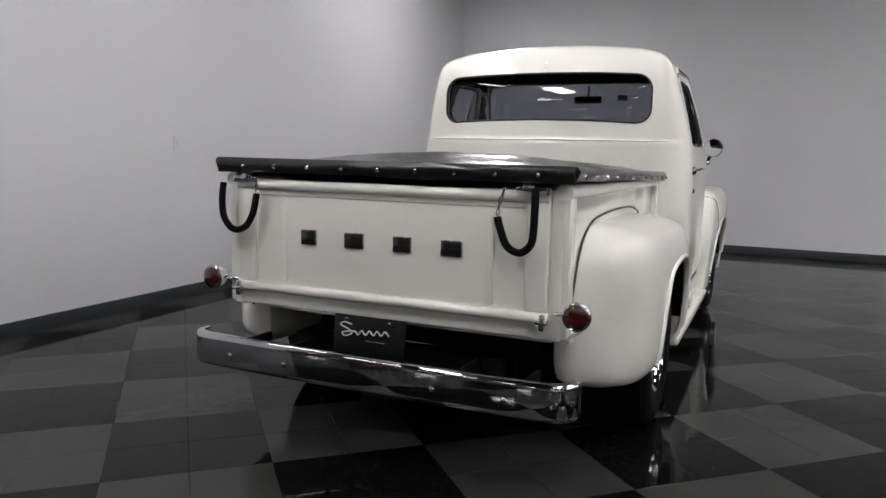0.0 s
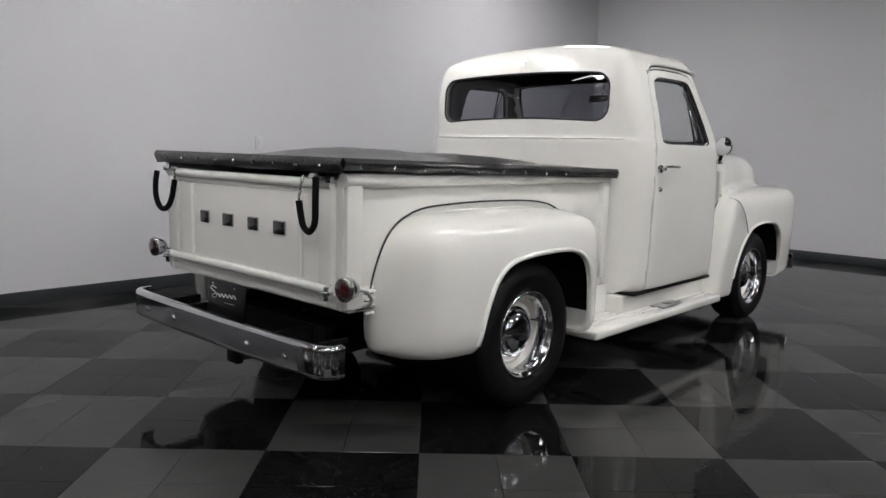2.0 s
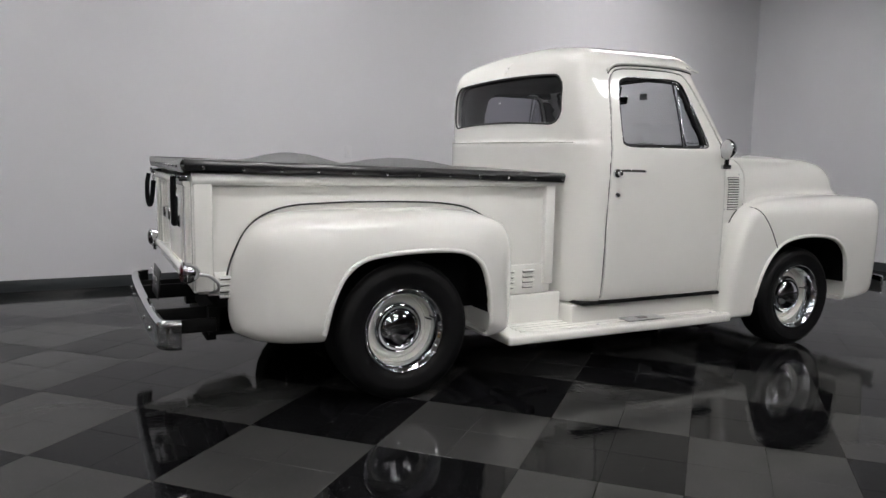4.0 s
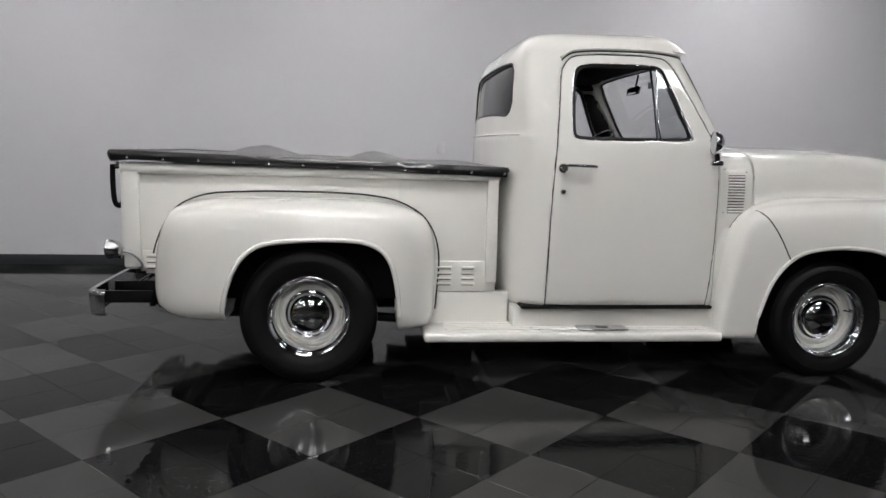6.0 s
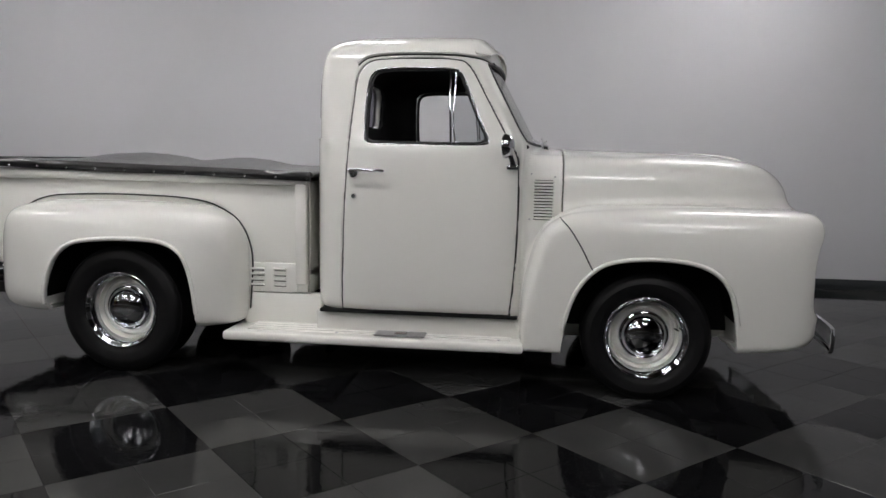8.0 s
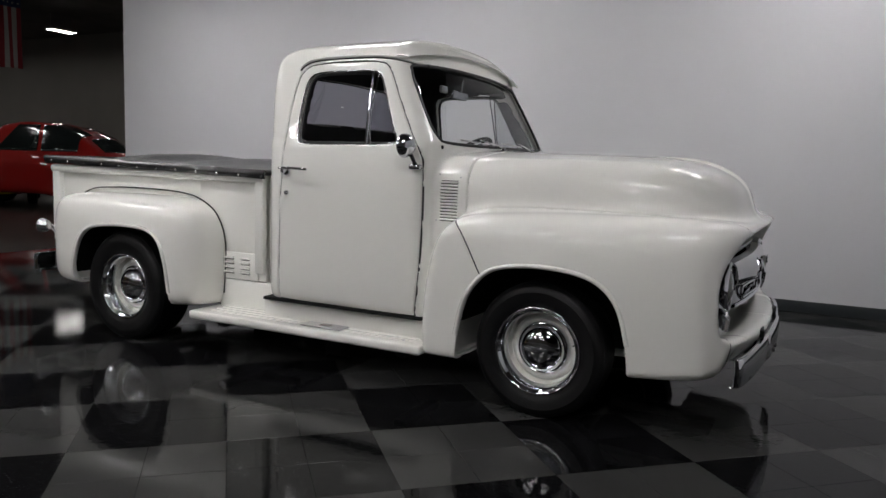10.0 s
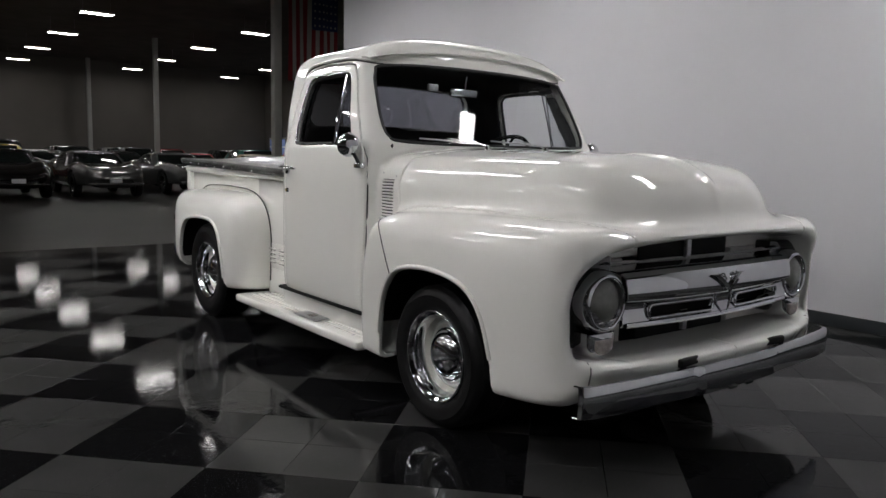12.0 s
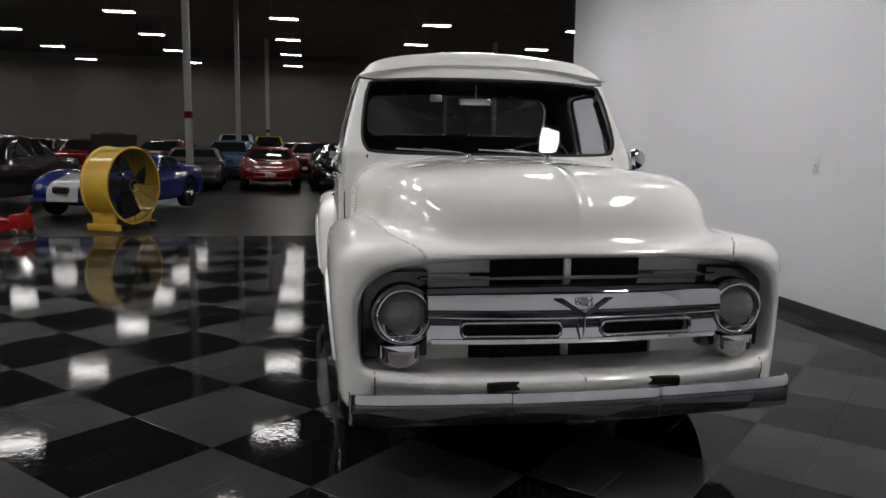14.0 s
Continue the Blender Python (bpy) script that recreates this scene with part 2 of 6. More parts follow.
def sheet(P, thick=0.0, name="sheet", angle=40):
    """A grid of points as a sheet; with a thickness, a closed slab under it (against its normals)."""
    P = np.array(P, float)
    m, n = P.shape[:2]
    idx = np.arange(m * n).reshape(m, n)
    faces = np.stack([idx[:-1, :-1], idx[1:, :-1], idx[1:, 1:], idx[:-1, 1:]], -1).reshape(-1, 4).tolist()
    verts = P.reshape(-1, 3)
    if thick:
        du, dv = np.gradient(P, axis=0), np.gradient(P, axis=1)
        nn = np.cross(du, dv)
        nn /= np.linalg.norm(nn, axis=2)[..., None] + 1e-12
        back = (P - thick * nn).reshape(-1, 3)
        k = m * n
        faces += [tuple(k + q for q in f[::-1]) for f in faces]
        ring = list(idx[0]) + list(idx[1:, -1]) + list(idx[-1, -2::-1]) + list(idx[-2:0:-1, 0])
        for a, b in zip(ring, ring[1:] + ring[:1]):
            faces.append((b, a, a + k, b + k)[::-1])
        verts = np.vstack([verts, back])
    me = bpy.data.meshes.new(name)
    me.from_pydata(verts.tolist(), [], [tuple(int(q) for q in f) for f in faces])
    if thick:
        bm = bmesh.new()
        bm.from_mesh(me)
        bmesh.ops.recalc_face_normals(bm, faces=bm.faces)
        bm.to_mesh(me)
        bm.free()
    return smooth(me, angle)


def mirrored(me):
    """The same mesh on the other side of y = 0."""
    other = me.copy()
    other.transform(Matrix.Scale(-1, 4, (0, 1, 0)))
    other.flip_normals()
    other.update()
    return other


# ---- solids from fields: negative inside, in metres ----
def sdf2(poly, u, v):
    """Signed distance from (u, v) to a closed outline."""
    p = np.asarray(poly, float)
    u, v = np.broadcast_arrays(np.asarray(u, float), np.asarray(v, float))
    best = np.full(u.shape, 1e9)
    inside = np.zeros(u.shape, bool)
    for (ax, ay), (bx, by) in zip(p, np.roll(p, -1, 0)):
        ex, ey = bx - ax, by - ay
        wx, wy = u - ax, v - ay
        t = np.clip((wx * ex + wy * ey) / (ex * ex + ey * ey + 1e-12), 0, 1)
        best = np.minimum(best, (wx - t * ex) ** 2 + (wy - t * ey) ** 2)
        if ay != by:
            inside ^= ((ay > v) != (by > v)) & (u < (bx - ax) * (v - ay) / (by - ay) + ax)
    return np.where(inside, -1, 1) * np.sqrt(best)


def smax(a, b, k):
    h = np.clip(0.5 + 0.5 * (a - b) / k, 0, 1)
    return b + (a - b) * h + k * h * (1 - h)


def smin(a, b, k):
    return -smax(-a, -b, k)


def rrect(u, v, u0, u1, v0, v1, r):
    du = np.abs(u - (u0 + u1) / 2) - (u1 - u0) / 2 + r
    dv = np.abs(v - (v0 + v1) / 2) - (v1 - v0) / 2 + r
    return np.hypot(np.maximum(du, 0), np.maximum(dv, 0)) + np.minimum(np.maximum(du, dv), 0) - r


def fair(me, rounds, angle=22):
    """Evens out a mesh's smooth stretches; sharp edges and rims stay where they are."""
    n, ne = len(me.vertices), len(me.edges)
    co = np.empty(n * 3)
    me.vertices.foreach_get("co", co)
    co = co.reshape(-1, 3)
    ed = np.empty(ne * 2, np.int32)
    me.edges.foreach_get("vertices", ed)
    ed = ed.reshape(-1, 2)
    nf = len(me.polygons)
    fn = np.empty(nf * 3)
    me.polygons.foreach_get("normal", fn)
    fn = fn.reshape(-1, 3)
    le = np.empty(len(me.loops), np.int32)
    me.loops.foreach_get("edge_index", le)
    total = np.empty(nf, np.int32)
    me.polygons.foreach_get("loop_total", total)
    face_of = np.repeat(np.arange(nf), total)
    s = np.stack([np.bincount(le, fn[face_of, k], ne) for k in range(3)], -1)
    deg = np.bincount(le, minlength=ne)
    hard = (np.linalg.norm(s, axis=1) < 2 * math.cos(radians(angle) / 2)) | (deg != 2)
    still = np.zeros(n, bool)
    still[ed[hard].ravel()] = True
    a, b = ed[:, 0], ed[:, 1]
    cnt = np.maximum(np.bincount(a, minlength=n) + np.bincount(b, minlength=n), 1)[:, None]
    for i in range(rounds):
        for w in (0.6, -0.62):
            avg = np.stack([np.bincount(a, co[b, k], n) + np.bincount(b, co[a, k], n) for k in range(3)], -1) / cnt
            co = np.where(still[:, None], co, co + w * (avg - co))
    me.vertices.foreach_set("co", co.ravel())
    me.update()


def solid(f, lo, hi, h, name="solid", angle=35, polish=2, even=30):
    """Meshes the surface f = 0 inside a box, with cells of size h, and slides the vertices onto it."""
    ax = [np.arange(l, t + h, h) for l, t in zip(lo, hi)]
    X, Y, Z = ax[0][:, None, None], ax[1][None, :, None], ax[2][None, None, :]
    shape = [len(a) for a in ax]
    k = 4
    near = [np.append(a[::k], a[-1] + h * k) for a in ax]
    C = np.broadcast_to(f(near[0][:, None, None], near[1][None, :, None], near[2][None, None, :]), [len(a) for a in near])
    m = [len(a) - 1 for a in near]
    low, sign = np.full(m, 1e9), C[:-1, :-1, :-1]
    for i in (0, 1):
        for j in (0, 1):
            for l in (0, 1):
                low = np.minimum(low, np.abs(C[i:i + m[0], j:j + m[1], l:l + m[2]]))
    blocks = low < 2.2 * k * h
    up = lambda b: np.repeat(np.repeat(np.repeat(b, k, 0), k, 1), k, 2)[:shape[0], :shape[1], :shape[2]]
    active = np.argwhere(up(blocks))
    F = up(np.where(sign < 0, -1.0, 1.0)).astype(np.float32)
    F[tuple(active.T)] = f(ax[0][active[:, 0]], ax[1][active[:, 1]], ax[2][active[:, 2]])
    neg = F < 0
    nx, ny, nz = (len(a) - 1 for a in ax)
    corners = [(i, j, k) for i in (0, 1) for j in (0, 1) for k in (0, 1)]
    cut = lambda arr, c: arr[c[0]:c[0] + nx, c[1]:c[1] + ny, c[2]:c[2] + nz]
    count = sum(cut(neg, c).astype(np.int8) for c in corners)
    cells = np.argwhere((count > 0) & (count < 8))
    number = np.full((nx, ny, nz), -1, np.int64)
    number[tuple(cells.T)] = np.arange(len(cells))
    total, hits = np.zeros((len(cells), 3)), np.zeros(len(cells))
    for a in corners:
        for axis in range(3):
            if a[axis]:
                continue
            b = list(a)
            b[axis] = 1
            fa = F[tuple((cells + a).T)].astype(float)
            fb = F[tuple((cells + b).T)].astype(float)
            on = (fa < 0) != (fb < 0)
            t = np.where(on, fa / np.where(on, fa - fb, 1), 0)
            pos = np.tile(np.array(a, float), (len(cells), 1))
            pos[:, axis] = t
            total += np.where(on[:, None], pos, 0)
            hits += on
    verts = (cells + total / np.maximum(hits, 1)[:, None]) * h + np.array([a[0] for a in ax])
    faces = []
    for axis in range(3):
        o1, o2 = [(1, 2), (2, 0), (0, 1)][axis]
        sl = [slice(0, -1) if d == axis else slice(1, -1) for d in range(3)]
        sh = [slice(1, None) if d == axis else slice(1, -1) for d in range(3)]
        A, B = neg[tuple(sl)], neg[tuple(sh)]
        at = np.argwhere(A != B)
        if not len(at):
            continue
        base = at.copy()
        for d in range(3):
            if d != axis:
                base[:, d] += 1
        inside_first = A[tuple(at.T)]
        quad = []
        for s1, s2 in ((0, 0), (-1, 0), (-1, -1), (0, -1)):
            c = base.copy()
            c[:, o1] += s1
            c[:, o2] += s2
            quad.append(number[tuple(c.T)])
        quad = np.stack(quad, -1)
        quad[~inside_first] = quad[~inside_first][:, ::-1]
        faces.append(quad)
    faces = np.vstack(faces)
    faces = faces[(faces >= 0).all(1)]
    g = lambda p: np.asarray(f(p[:, 0], p[:, 1], p[:, 2]), float)
    for _ in range(polish):
        e = 2e-3
        val = g(verts)
        grad = np.stack([(g(verts + e * d) - g(verts - e * d)) / (2 * e) for d in np.eye(3)], -1)
        step = val[:, None] * grad / ((grad**2).sum(1)[:, None] + 1e-6)
        ln = np.linalg.norm(step, axis=1)[:, None]
        verts = verts - step * np.minimum(1, 0.5 * h / (ln + 1e-9))
    me = bpy.data.meshes.new(name)
    me.vertices.add(len(verts))
    me.vertices.foreach_set("co", verts.astype(np.float32).ravel())
    me.loops.add(faces.size)
    me.loops.foreach_set("vertex_index", faces.astype(np.int32).ravel())
    me.polygons.add(len(faces))
    me.polygons.foreach_set("loop_start", np.arange(0, faces.size, 4, dtype=np.int32))
    me.update(calc_edges=True)
    me.validate()
    if even:
        fair(me, even)
    return smooth(me, angle)


def onto(f, pts, way, reach=0.6, lift=0.0):
    """Slides points along a direction, from outside, until they meet the surface f = 0."""
    p = np.array(pts, float)
    d = np.array(way, float) / np.linalg.norm(way)
    s = np.linspace(0, reach, 160)
    line = p[:, None, :] + s[None, :, None] * d
    val = np.asarray(f(line[..., 0].ravel(), line[..., 1].ravel(), line[..., 2].ravel())).reshape(len(p), -1)
    k = np.where((val < 0).any(1), np.argmax(val < 0, 1), np.argmin(val, 1))
    r = np.arange(len(p))
    v1, v0 = val[r, k], val[r, np.maximum(k - 1, 0)]
    ok = (k > 0) & (v1 < 0)
    t = np.where(ok, s[np.maximum(k - 1, 0)] + (s[1] - s[0]) * v0 / np.where(ok, v0 - v1, 1), s[k])
    return p + (t - lift)[:, None] * d


# ---- the pickup: x forward from the rear axle, y to its left, z up ----
truck = thing("pickup_truck", "cream white vintage stepside pickup truck on checkered floor", "truck")

HOOD_TOP = spl([(2.0, 1.272), (2.36, 1.266), (2.6, 1.258), (2.92, 1.253), (3.2, 1.241), (3.38, 1.211), (3.49, 1.165), (3.575, 1.112), (3.622, 1.05), (3.652, 0.97), (3.67, 0.85)], 5)
HOOD_SIDE = np.vstack([HOOD_TOP, [(3.67, 0.3), (2.0, 0.3)]])
HOOD_PLAN = np.vstack([spl([(2.0, 0.80), (2.36, 0.80), (2.6, 0.775), (2.9, 0.73), (3.2, 0.695), (3.4, 0.635), (3.52, 0.54), (3.6, 0.395), (3.64, 0.2), (3.652, 0.0)], 5), [(3.652, -0.3), (2.0, -0.3)]])
FEN_SIDE = np.vstack([spl([(2.168, 0.2), (2.165, 0.42), (2.19, 0.62), (2.235, 0.785), (2.285, 0.866), (2.345, 0.909), (2.42, 0.938), (2.55, 0.962), (2.8, 0.98), (3.15, 0.985), (3.4, 0.978), (3.55, 0.962), (3.66, 0.942), (3.735, 0.92), (3.765, 0.885), (3.77, 0.8)], 5), [(3.77, 0.30)]])
FEN_SECT = np.vstack([spl([(0.925, 0.2), (0.945, 0.4), (0.972, 0.6), (0.982, 0.73), (0.975, 0.82), (0.948, 0.89), (0.9, 0.935), (0.83, 0.965), (0.74, 0.982), (0.6, 0.99), (0.3, 0.99)], 5), [(-0.3, 0.99), (-0.3, 0.2)]])
FEN_PLAN = np.vstack([spl([(2.1, 0.915), (2.3, 0.945), (2.6, 0.975), (2.9, 0.985), (3.2, 0.982), (3.38, 0.968), (3.51, 0.935), (3.59, 0.875), (3.64, 0.79), (3.695, 0.6), (3.732, 0.4), (3.752, 0.2), (3.76, 0.0)], 5), [(3.76, -0.3), (2.1, -0.3)]])
FEN_ARCH = np.vstack([spl([(2.37, 0.1), (2.375, 0.25), (2.4, 0.397), (2.448, 0.542), (2.526, 0.644), (2.62, 0.694), (2.784, 0.715), (2.97, 0.703), (3.09, 0.66), (3.165, 0.572), (3.205, 0.43), (3.222, 0.31), (3.228, 0.1)], 6)])
MOUTH = spl([(-0.3, 0.888), (0.3, 0.886), (0.58, 0.873), (0.73, 0.85), (0.825, 0.79), (0.858, 0.7), (0.858, 0.6), (0.85, 0.52), (0.81, 0.477), (0.6, 0.46), (-0.3, 0.46)], 5)


def hood_field(x, a, z):
    top = sdf2(HOOD_SIDE, x, z + 0.055 * (a / 0.7) ** 2 - 0.016 * np.exp(-((a / 0.03) ** 2)) * np.clip((x - 3.05) / 0.3, 0, 1))
    return smax(top, sdf2(HOOD_PLAN, x, a), 0.17)


def fender_field(x, a, z):
    f = smax(sdf2(FEN_SIDE, x, z), sdf2(FEN_SECT, a, z), 0.035)
    tuck = 0.55 * np.clip(0.44 - z, 0, 0.2) * np.clip((0.84 - a) / 0.12, 0, 1)
    return smax(f, sdf2(FEN_PLAN, x, a) + 0.05 * np.clip(0.75 - z, 0, 1) ** 2 + tuck * np.clip((x - 3.3) / 0.2, 0, 1), 0.095)


def clip_field(x, y, z):
    """Hood and both front fenders as one flowing form."""
    a = np.abs(y)
    f = smin(hood_field(x, a, z), fender_field(x, a, z), 0.07)
    mouth = np.maximum(sdf2(MOUTH, a, z - 0.16 * np.clip(x - 3.54, 0, 1) * np.clip((z - 0.6) / 0.15, 0, 1)), 3.43 - x)
    f = smax(f, -mouth, 0.045)
    wheel = np.maximum(sdf2(FEN_ARCH, x, z), 0.5 - a)
    well = np.maximum(sdf2(FEN_ARCH, x, z) - 0.035, np.maximum(0.5 - a, f + 0.018))
    return np.maximum(f, -np.minimum(wheel, well))


def hood_seam(x):
    return np.interp(x, [2.2, 2.36, 2.6, 2.9, 3.2, 3.4, 3.5, 3.6, 3.68, 3.8], [0.83, 0.82, 0.79, 0.755, 0.735, 0.722, 0.70, 0.655, 0.605, 0.57])


def hood_piece(x, y, z):
    a = np.abs(y)
    return np.maximum(np.maximum(clip_field(x, y, z), a - hood_seam(x) + 0.0015), np.maximum(0.815 - z, 2.364 - x))


def fender_piece(x, y, z):
    a = np.abs(y)
    seam = hood_seam(x)
    gap = np.interp(x, [3.42, 3.5], [-0.014, 0.0015])
    body = np.maximum(clip_field(x, y, z) + 0.004 * np.clip((seam - a) / 0.004 + 1, 0, 1), np.minimum(seam + gap - a, z - 0.813))
    inner = np.maximum(0.40 - a, z - 1.1)
    return np.maximum(body, np.minimum(inner, np.maximum(3.45 - x, -0.002 - a)))


hood = part("hood", solid(hood_piece, (2.3, -0.9, 0.8), (3.82, 0.9, 1.34), 0.010, "hood"), PAINT, truck)
half = solid(lambda x, y, z: np.maximum(fender_piece(x, y, z), y), (2.1, -1.05, 0.14), (3.82, 0.03, 1.06), 0.009, "front_fender")
fender_right = part("front_fender", half, PAINT, truck)
fender_left = part("front_fender", mirrored(half), PAINT, truck)

# cab
CAB_SIDE = np.vstack([spl([(1.07, 0.36), (1.01, 0.45), (0.985, 0.7), (0.972, 1.0), (0.97, 1.27)], 4),
                      spl([(0.982, 1.295), (1.008, 1.5), (1.034, 1.62), (1.068, 1.71), (1.128, 1.8), (1.225, 1.864), (1.4, 1.898), (1.72, 1.908), (1.87, 1.885), (1.95, 1.85), (1.985, 1.79), (2.005, 1.71)], 5),
                      [(2.235, 1.283), (2.24, 1.2), (2.24, 0.36)]])
CAB_SECT = np.vstack([spl([(0.80, 0.34), (0.86, 0.4), (0.885, 0.52), (0.895, 0.75), (0.892, 1.0), (0.872, 1.22), (0.85, 1.3), (0.815, 1.45), (0.772, 1.6), (0.744, 1.69), (0.718, 1.748), (0.665, 1.798), (0.56, 1.836), (0.4, 1.868), (0.2, 1.9), (0.0, 1.908)], 5), [(-0.3, 1.908), (-0.3, 0.34)]])
CAB_PLAN = np.vstack([spl([(0.968, -0.3), (0.968, 0.0), (0.98, 0.3), (1.006, 0.5), (1.042, 0.65), (1.085, 0.75), (1.15, 0.83), (1.24, 0.88), (1.36, 0.895), (1.7, 0.897), (2.0, 0.893), (2.14, 0.885), (2.26, 0.856), (2.36, 0.83)], 5), [(2.4, 0.82), (2.4, -0.3)]])
WIN_DOOR = spl([(1.338, 1.31), (1.338, 1.45), (1.347, 1.585), (1.375, 1.638), (1.44, 1.656), (1.6, 1.659), (1.76, 1.657), (1.825, 1.637), (1.868, 1.555), (1.93, 1.41), (1.98, 1.3), (1.965, 1.268), (1.85, 1.263), (1.6, 1.263), (1.42, 1.263), (1.355, 1.272)], 4, True)
DOOR = spl([(1.226, 0.42), (1.232, 0.65), (1.237, 0.9), (1.258, 1.25), (1.27, 1.42), (1.283, 1.59), (1.303, 1.65), (1.35, 1.693), (1.45, 1.706), (1.62, 1.708), (1.79, 1.703), (1.868, 1.668), (1.955, 1.52), (2.06, 1.33), (2.115, 1.235), (2.134, 1.15), (2.136, 0.867), (2.126, 0.62), (2.108, 0.42), (2.09, 0.397), (1.9, 0.395), (1.5, 0.395), (1.25, 0.395)], 4, True)
SCREEN = spl([(-0.3, 1.277), (0.3, 1.277), (0.655, 1.286), (0.722, 1.308), (0.742, 1.39), (0.722, 1.56), (0.698, 1.648), (0.645, 1.688), (0.3, 1.708), (-0.3, 1.708)], 5)


def cab_field(x, y, z):
    a = np.abs(y)
    bow = 0.065 * np.clip(a / 0.72, 0, 1.3) ** 2 * np.clip((x - 1.75) / 0.2, 0, 1)
    f = smax(sdf2(CAB_SIDE, x + bow, z), sdf2(CAB_SECT, a, z), 0.07)
    f = smax(f, sdf2(CAB_PLAN, x, a) + 0.009 * np.clip((z - 1.275) / 0.02, 0, 1) * np.clip((1.26 - x) / 0.08, 0, 1), 0.07)
    cowl = np.maximum(smax(hood_field(np.minimum(x, 2.358), a, z), sdf2(CAB_PLAN, x, a), 0.06), np.maximum(np.maximum(x - 2.359, 2.0 - x), 0.40 - z))
    f = smin(f, cowl, 0.03)
    fen = sdf2(FEN_SIDE, x, z) - 0.004
    return np.maximum(f, -np.maximum(fen, 0.6 - a))


def openings(x, y, z, grow=0.0):
    a = np.abs(y)
    rear = np.maximum(rrect(y, z + 0.02 * (a / 0.6) ** 2, -0.643, 0.643, 1.405, 1.683, 0.085), x - 1.4)
    side = np.maximum(sdf2(WIN_DOOR, x, z), 0.5 - a)
    front = np.maximum(np.maximum(sdf2(SCREEN, a, z), 1.7 - x), 1.26 - z)
    return np.minimum(np.minimum(rear, side), front) - grow


def door_area(x, y, z):
    return np.maximum(sdf2(DOOR, x, z), 0.55 - np.abs(y))


def cab_shell(x, y, z):
    f = cab_field(x, y, z)
    return np.maximum(np.maximum(f, -(f + 0.042)), -openings(x, y, z))


def cab_piece(x, y, z):
    return np.maximum(cab_shell(x, y, z), -(door_area(x, y, z) - 0.003))


def door_piece(x, y, z):
    return np.maximum(cab_shell(x, y, z), door_area(x, y, z) + 0.003)


cab_half = solid(lambda x, y, z: np.maximum(cab_piece(x, y, z), y), (0.93, -0.94, 0.3), (2.4, 0.02, 1.98), 0.010, "cab")
other = mirrored(cab_half)
bm = bmesh.new()
bm.from_mesh(cab_half)
bm.from_mesh(other)
cut_faces = [f for f in bm.faces if all(abs(v.co.y) < 0.004 for v in f.verts)]
bmesh.ops.delete(bm, geom=cut_faces, context="FACES")
for v in bm.verts:
    if abs(v.co.y) < 0.007:
        v.co.y = 0
bmesh.ops.remove_doubles(bm, verts=[v for v in bm.verts if v.co.y == 0], dist=0.002)
cab = part("cab", bm, PAINT, truck)
door_mesh = solid(door_piece, (1.18, -0.94, 0.34), (2.2, -0.5, 1.76), 0.008, "door")
door_right = part("door", door_mesh, PAINT, truck)
door_left = part("door", mirrored(door_mesh), PAINT, truck)


def liner(x, y, z):
    f = cab_field(x, y, z)
    g = np.maximum(np.maximum(f + 0.044, -(f + 0.075)), -openings(x, y, z, -0.004))
    return np.maximum(g, x - 2.2)


part("cabin_lining", solid(liner, (0.96, -0.92, 0.35), (2.3, 0.92, 1.95), 0.02, "cabin_lining"), DARK, truck, "dark cabin lining and headliner")


# glass
def pane(f, outline2d, axis, way, back, n=18):
    """A pane that follows the body surface behind an opening given in two axes."""
    o = np.array(outline2d)
    c = o.mean(0)
    rings = [c + (o - c) * s for s in np.linspace(0.02, 1.012, n)]
    P = []
    for ring in rings:
        q = np.zeros((len(ring) + 1, 3))
        ring = np.vstack([ring, ring[:1]])
        if axis == "x":
            q[:, 1], q[:, 2], q[:, 0] = ring[:, 0], ring[:, 1], (0.7 if way > 0 else 2.6)
            q = onto(f, q, (way, 0, 0), 1.2, -back)
        else:
            q[:, 0], q[:, 2], q[:, 1] = ring[:, 0], ring[:, 1], -1.1
            q = onto(f, q, (0, 1, 0), 0.6, -back)
        P.append(q)
    return np.array(P)


def rounded(u0, u1, v0, v1, r, n=6):
    out = []
    for cu, cv, a0 in ((u1 - r, v1 - r, 0), (u0 + r, v1 - r, 90), (u0 + r, v0 + r, 180), (u1 - r, v0 + r, 270)):
        for k in range(n + 1):
            a = radians(a0 + 90 * k / n)
            out.append((cu + r * math.cos(a), cv + r * math.sin(a)))
    return np.array(out)


def densify(p, step=0.04):
    p = np.asarray(p, float)
    out = []
    for a, b in zip(p, np.roll(p, -1, 0)):
        k = max(1, int(np.linalg.norm(b - a) / step))
        out += [a + (b - a) * i / k for i in range(k)]
    return np.array(out)


rear_out = densify(rounded(-0.643, 0.643, 1.405, 1.683, 0.085))
rear_out[:, 1] -= 0.02 * (np.abs(rear_out[:, 0]) / 0.6) ** 2
half_s = SCREEN[(SCREEN[:, 0] > 0)]
screen_out = densify(np.vstack([half_s, half_s[::-1] * [-1, 1]]))
side_out = densify(WIN_DOOR, 0.03)


def gasket(name, f, out2, axis, way, r, material, parent, label, lift=0.0, flat=1.0):
    q = np.zeros((len(out2), 3))
    if axis == "x":
        q[:, 1], q[:, 2], q[:, 0] = out2[:, 0], out2[:, 1], (0.7 if way > 0 else 2.6)
        q = onto(f, q, (way, 0, 0), 1.2, lift)
    else:
        q[:, 0], q[:, 2], q[:, 1] = out2[:, 0], out2[:, 1], -1.1
        q = onto(f, q, (0, 1, 0), 0.6, lift)
    me = tube(q, r, True, 8, flat, name)
    return part(name, me, material, parent, label)


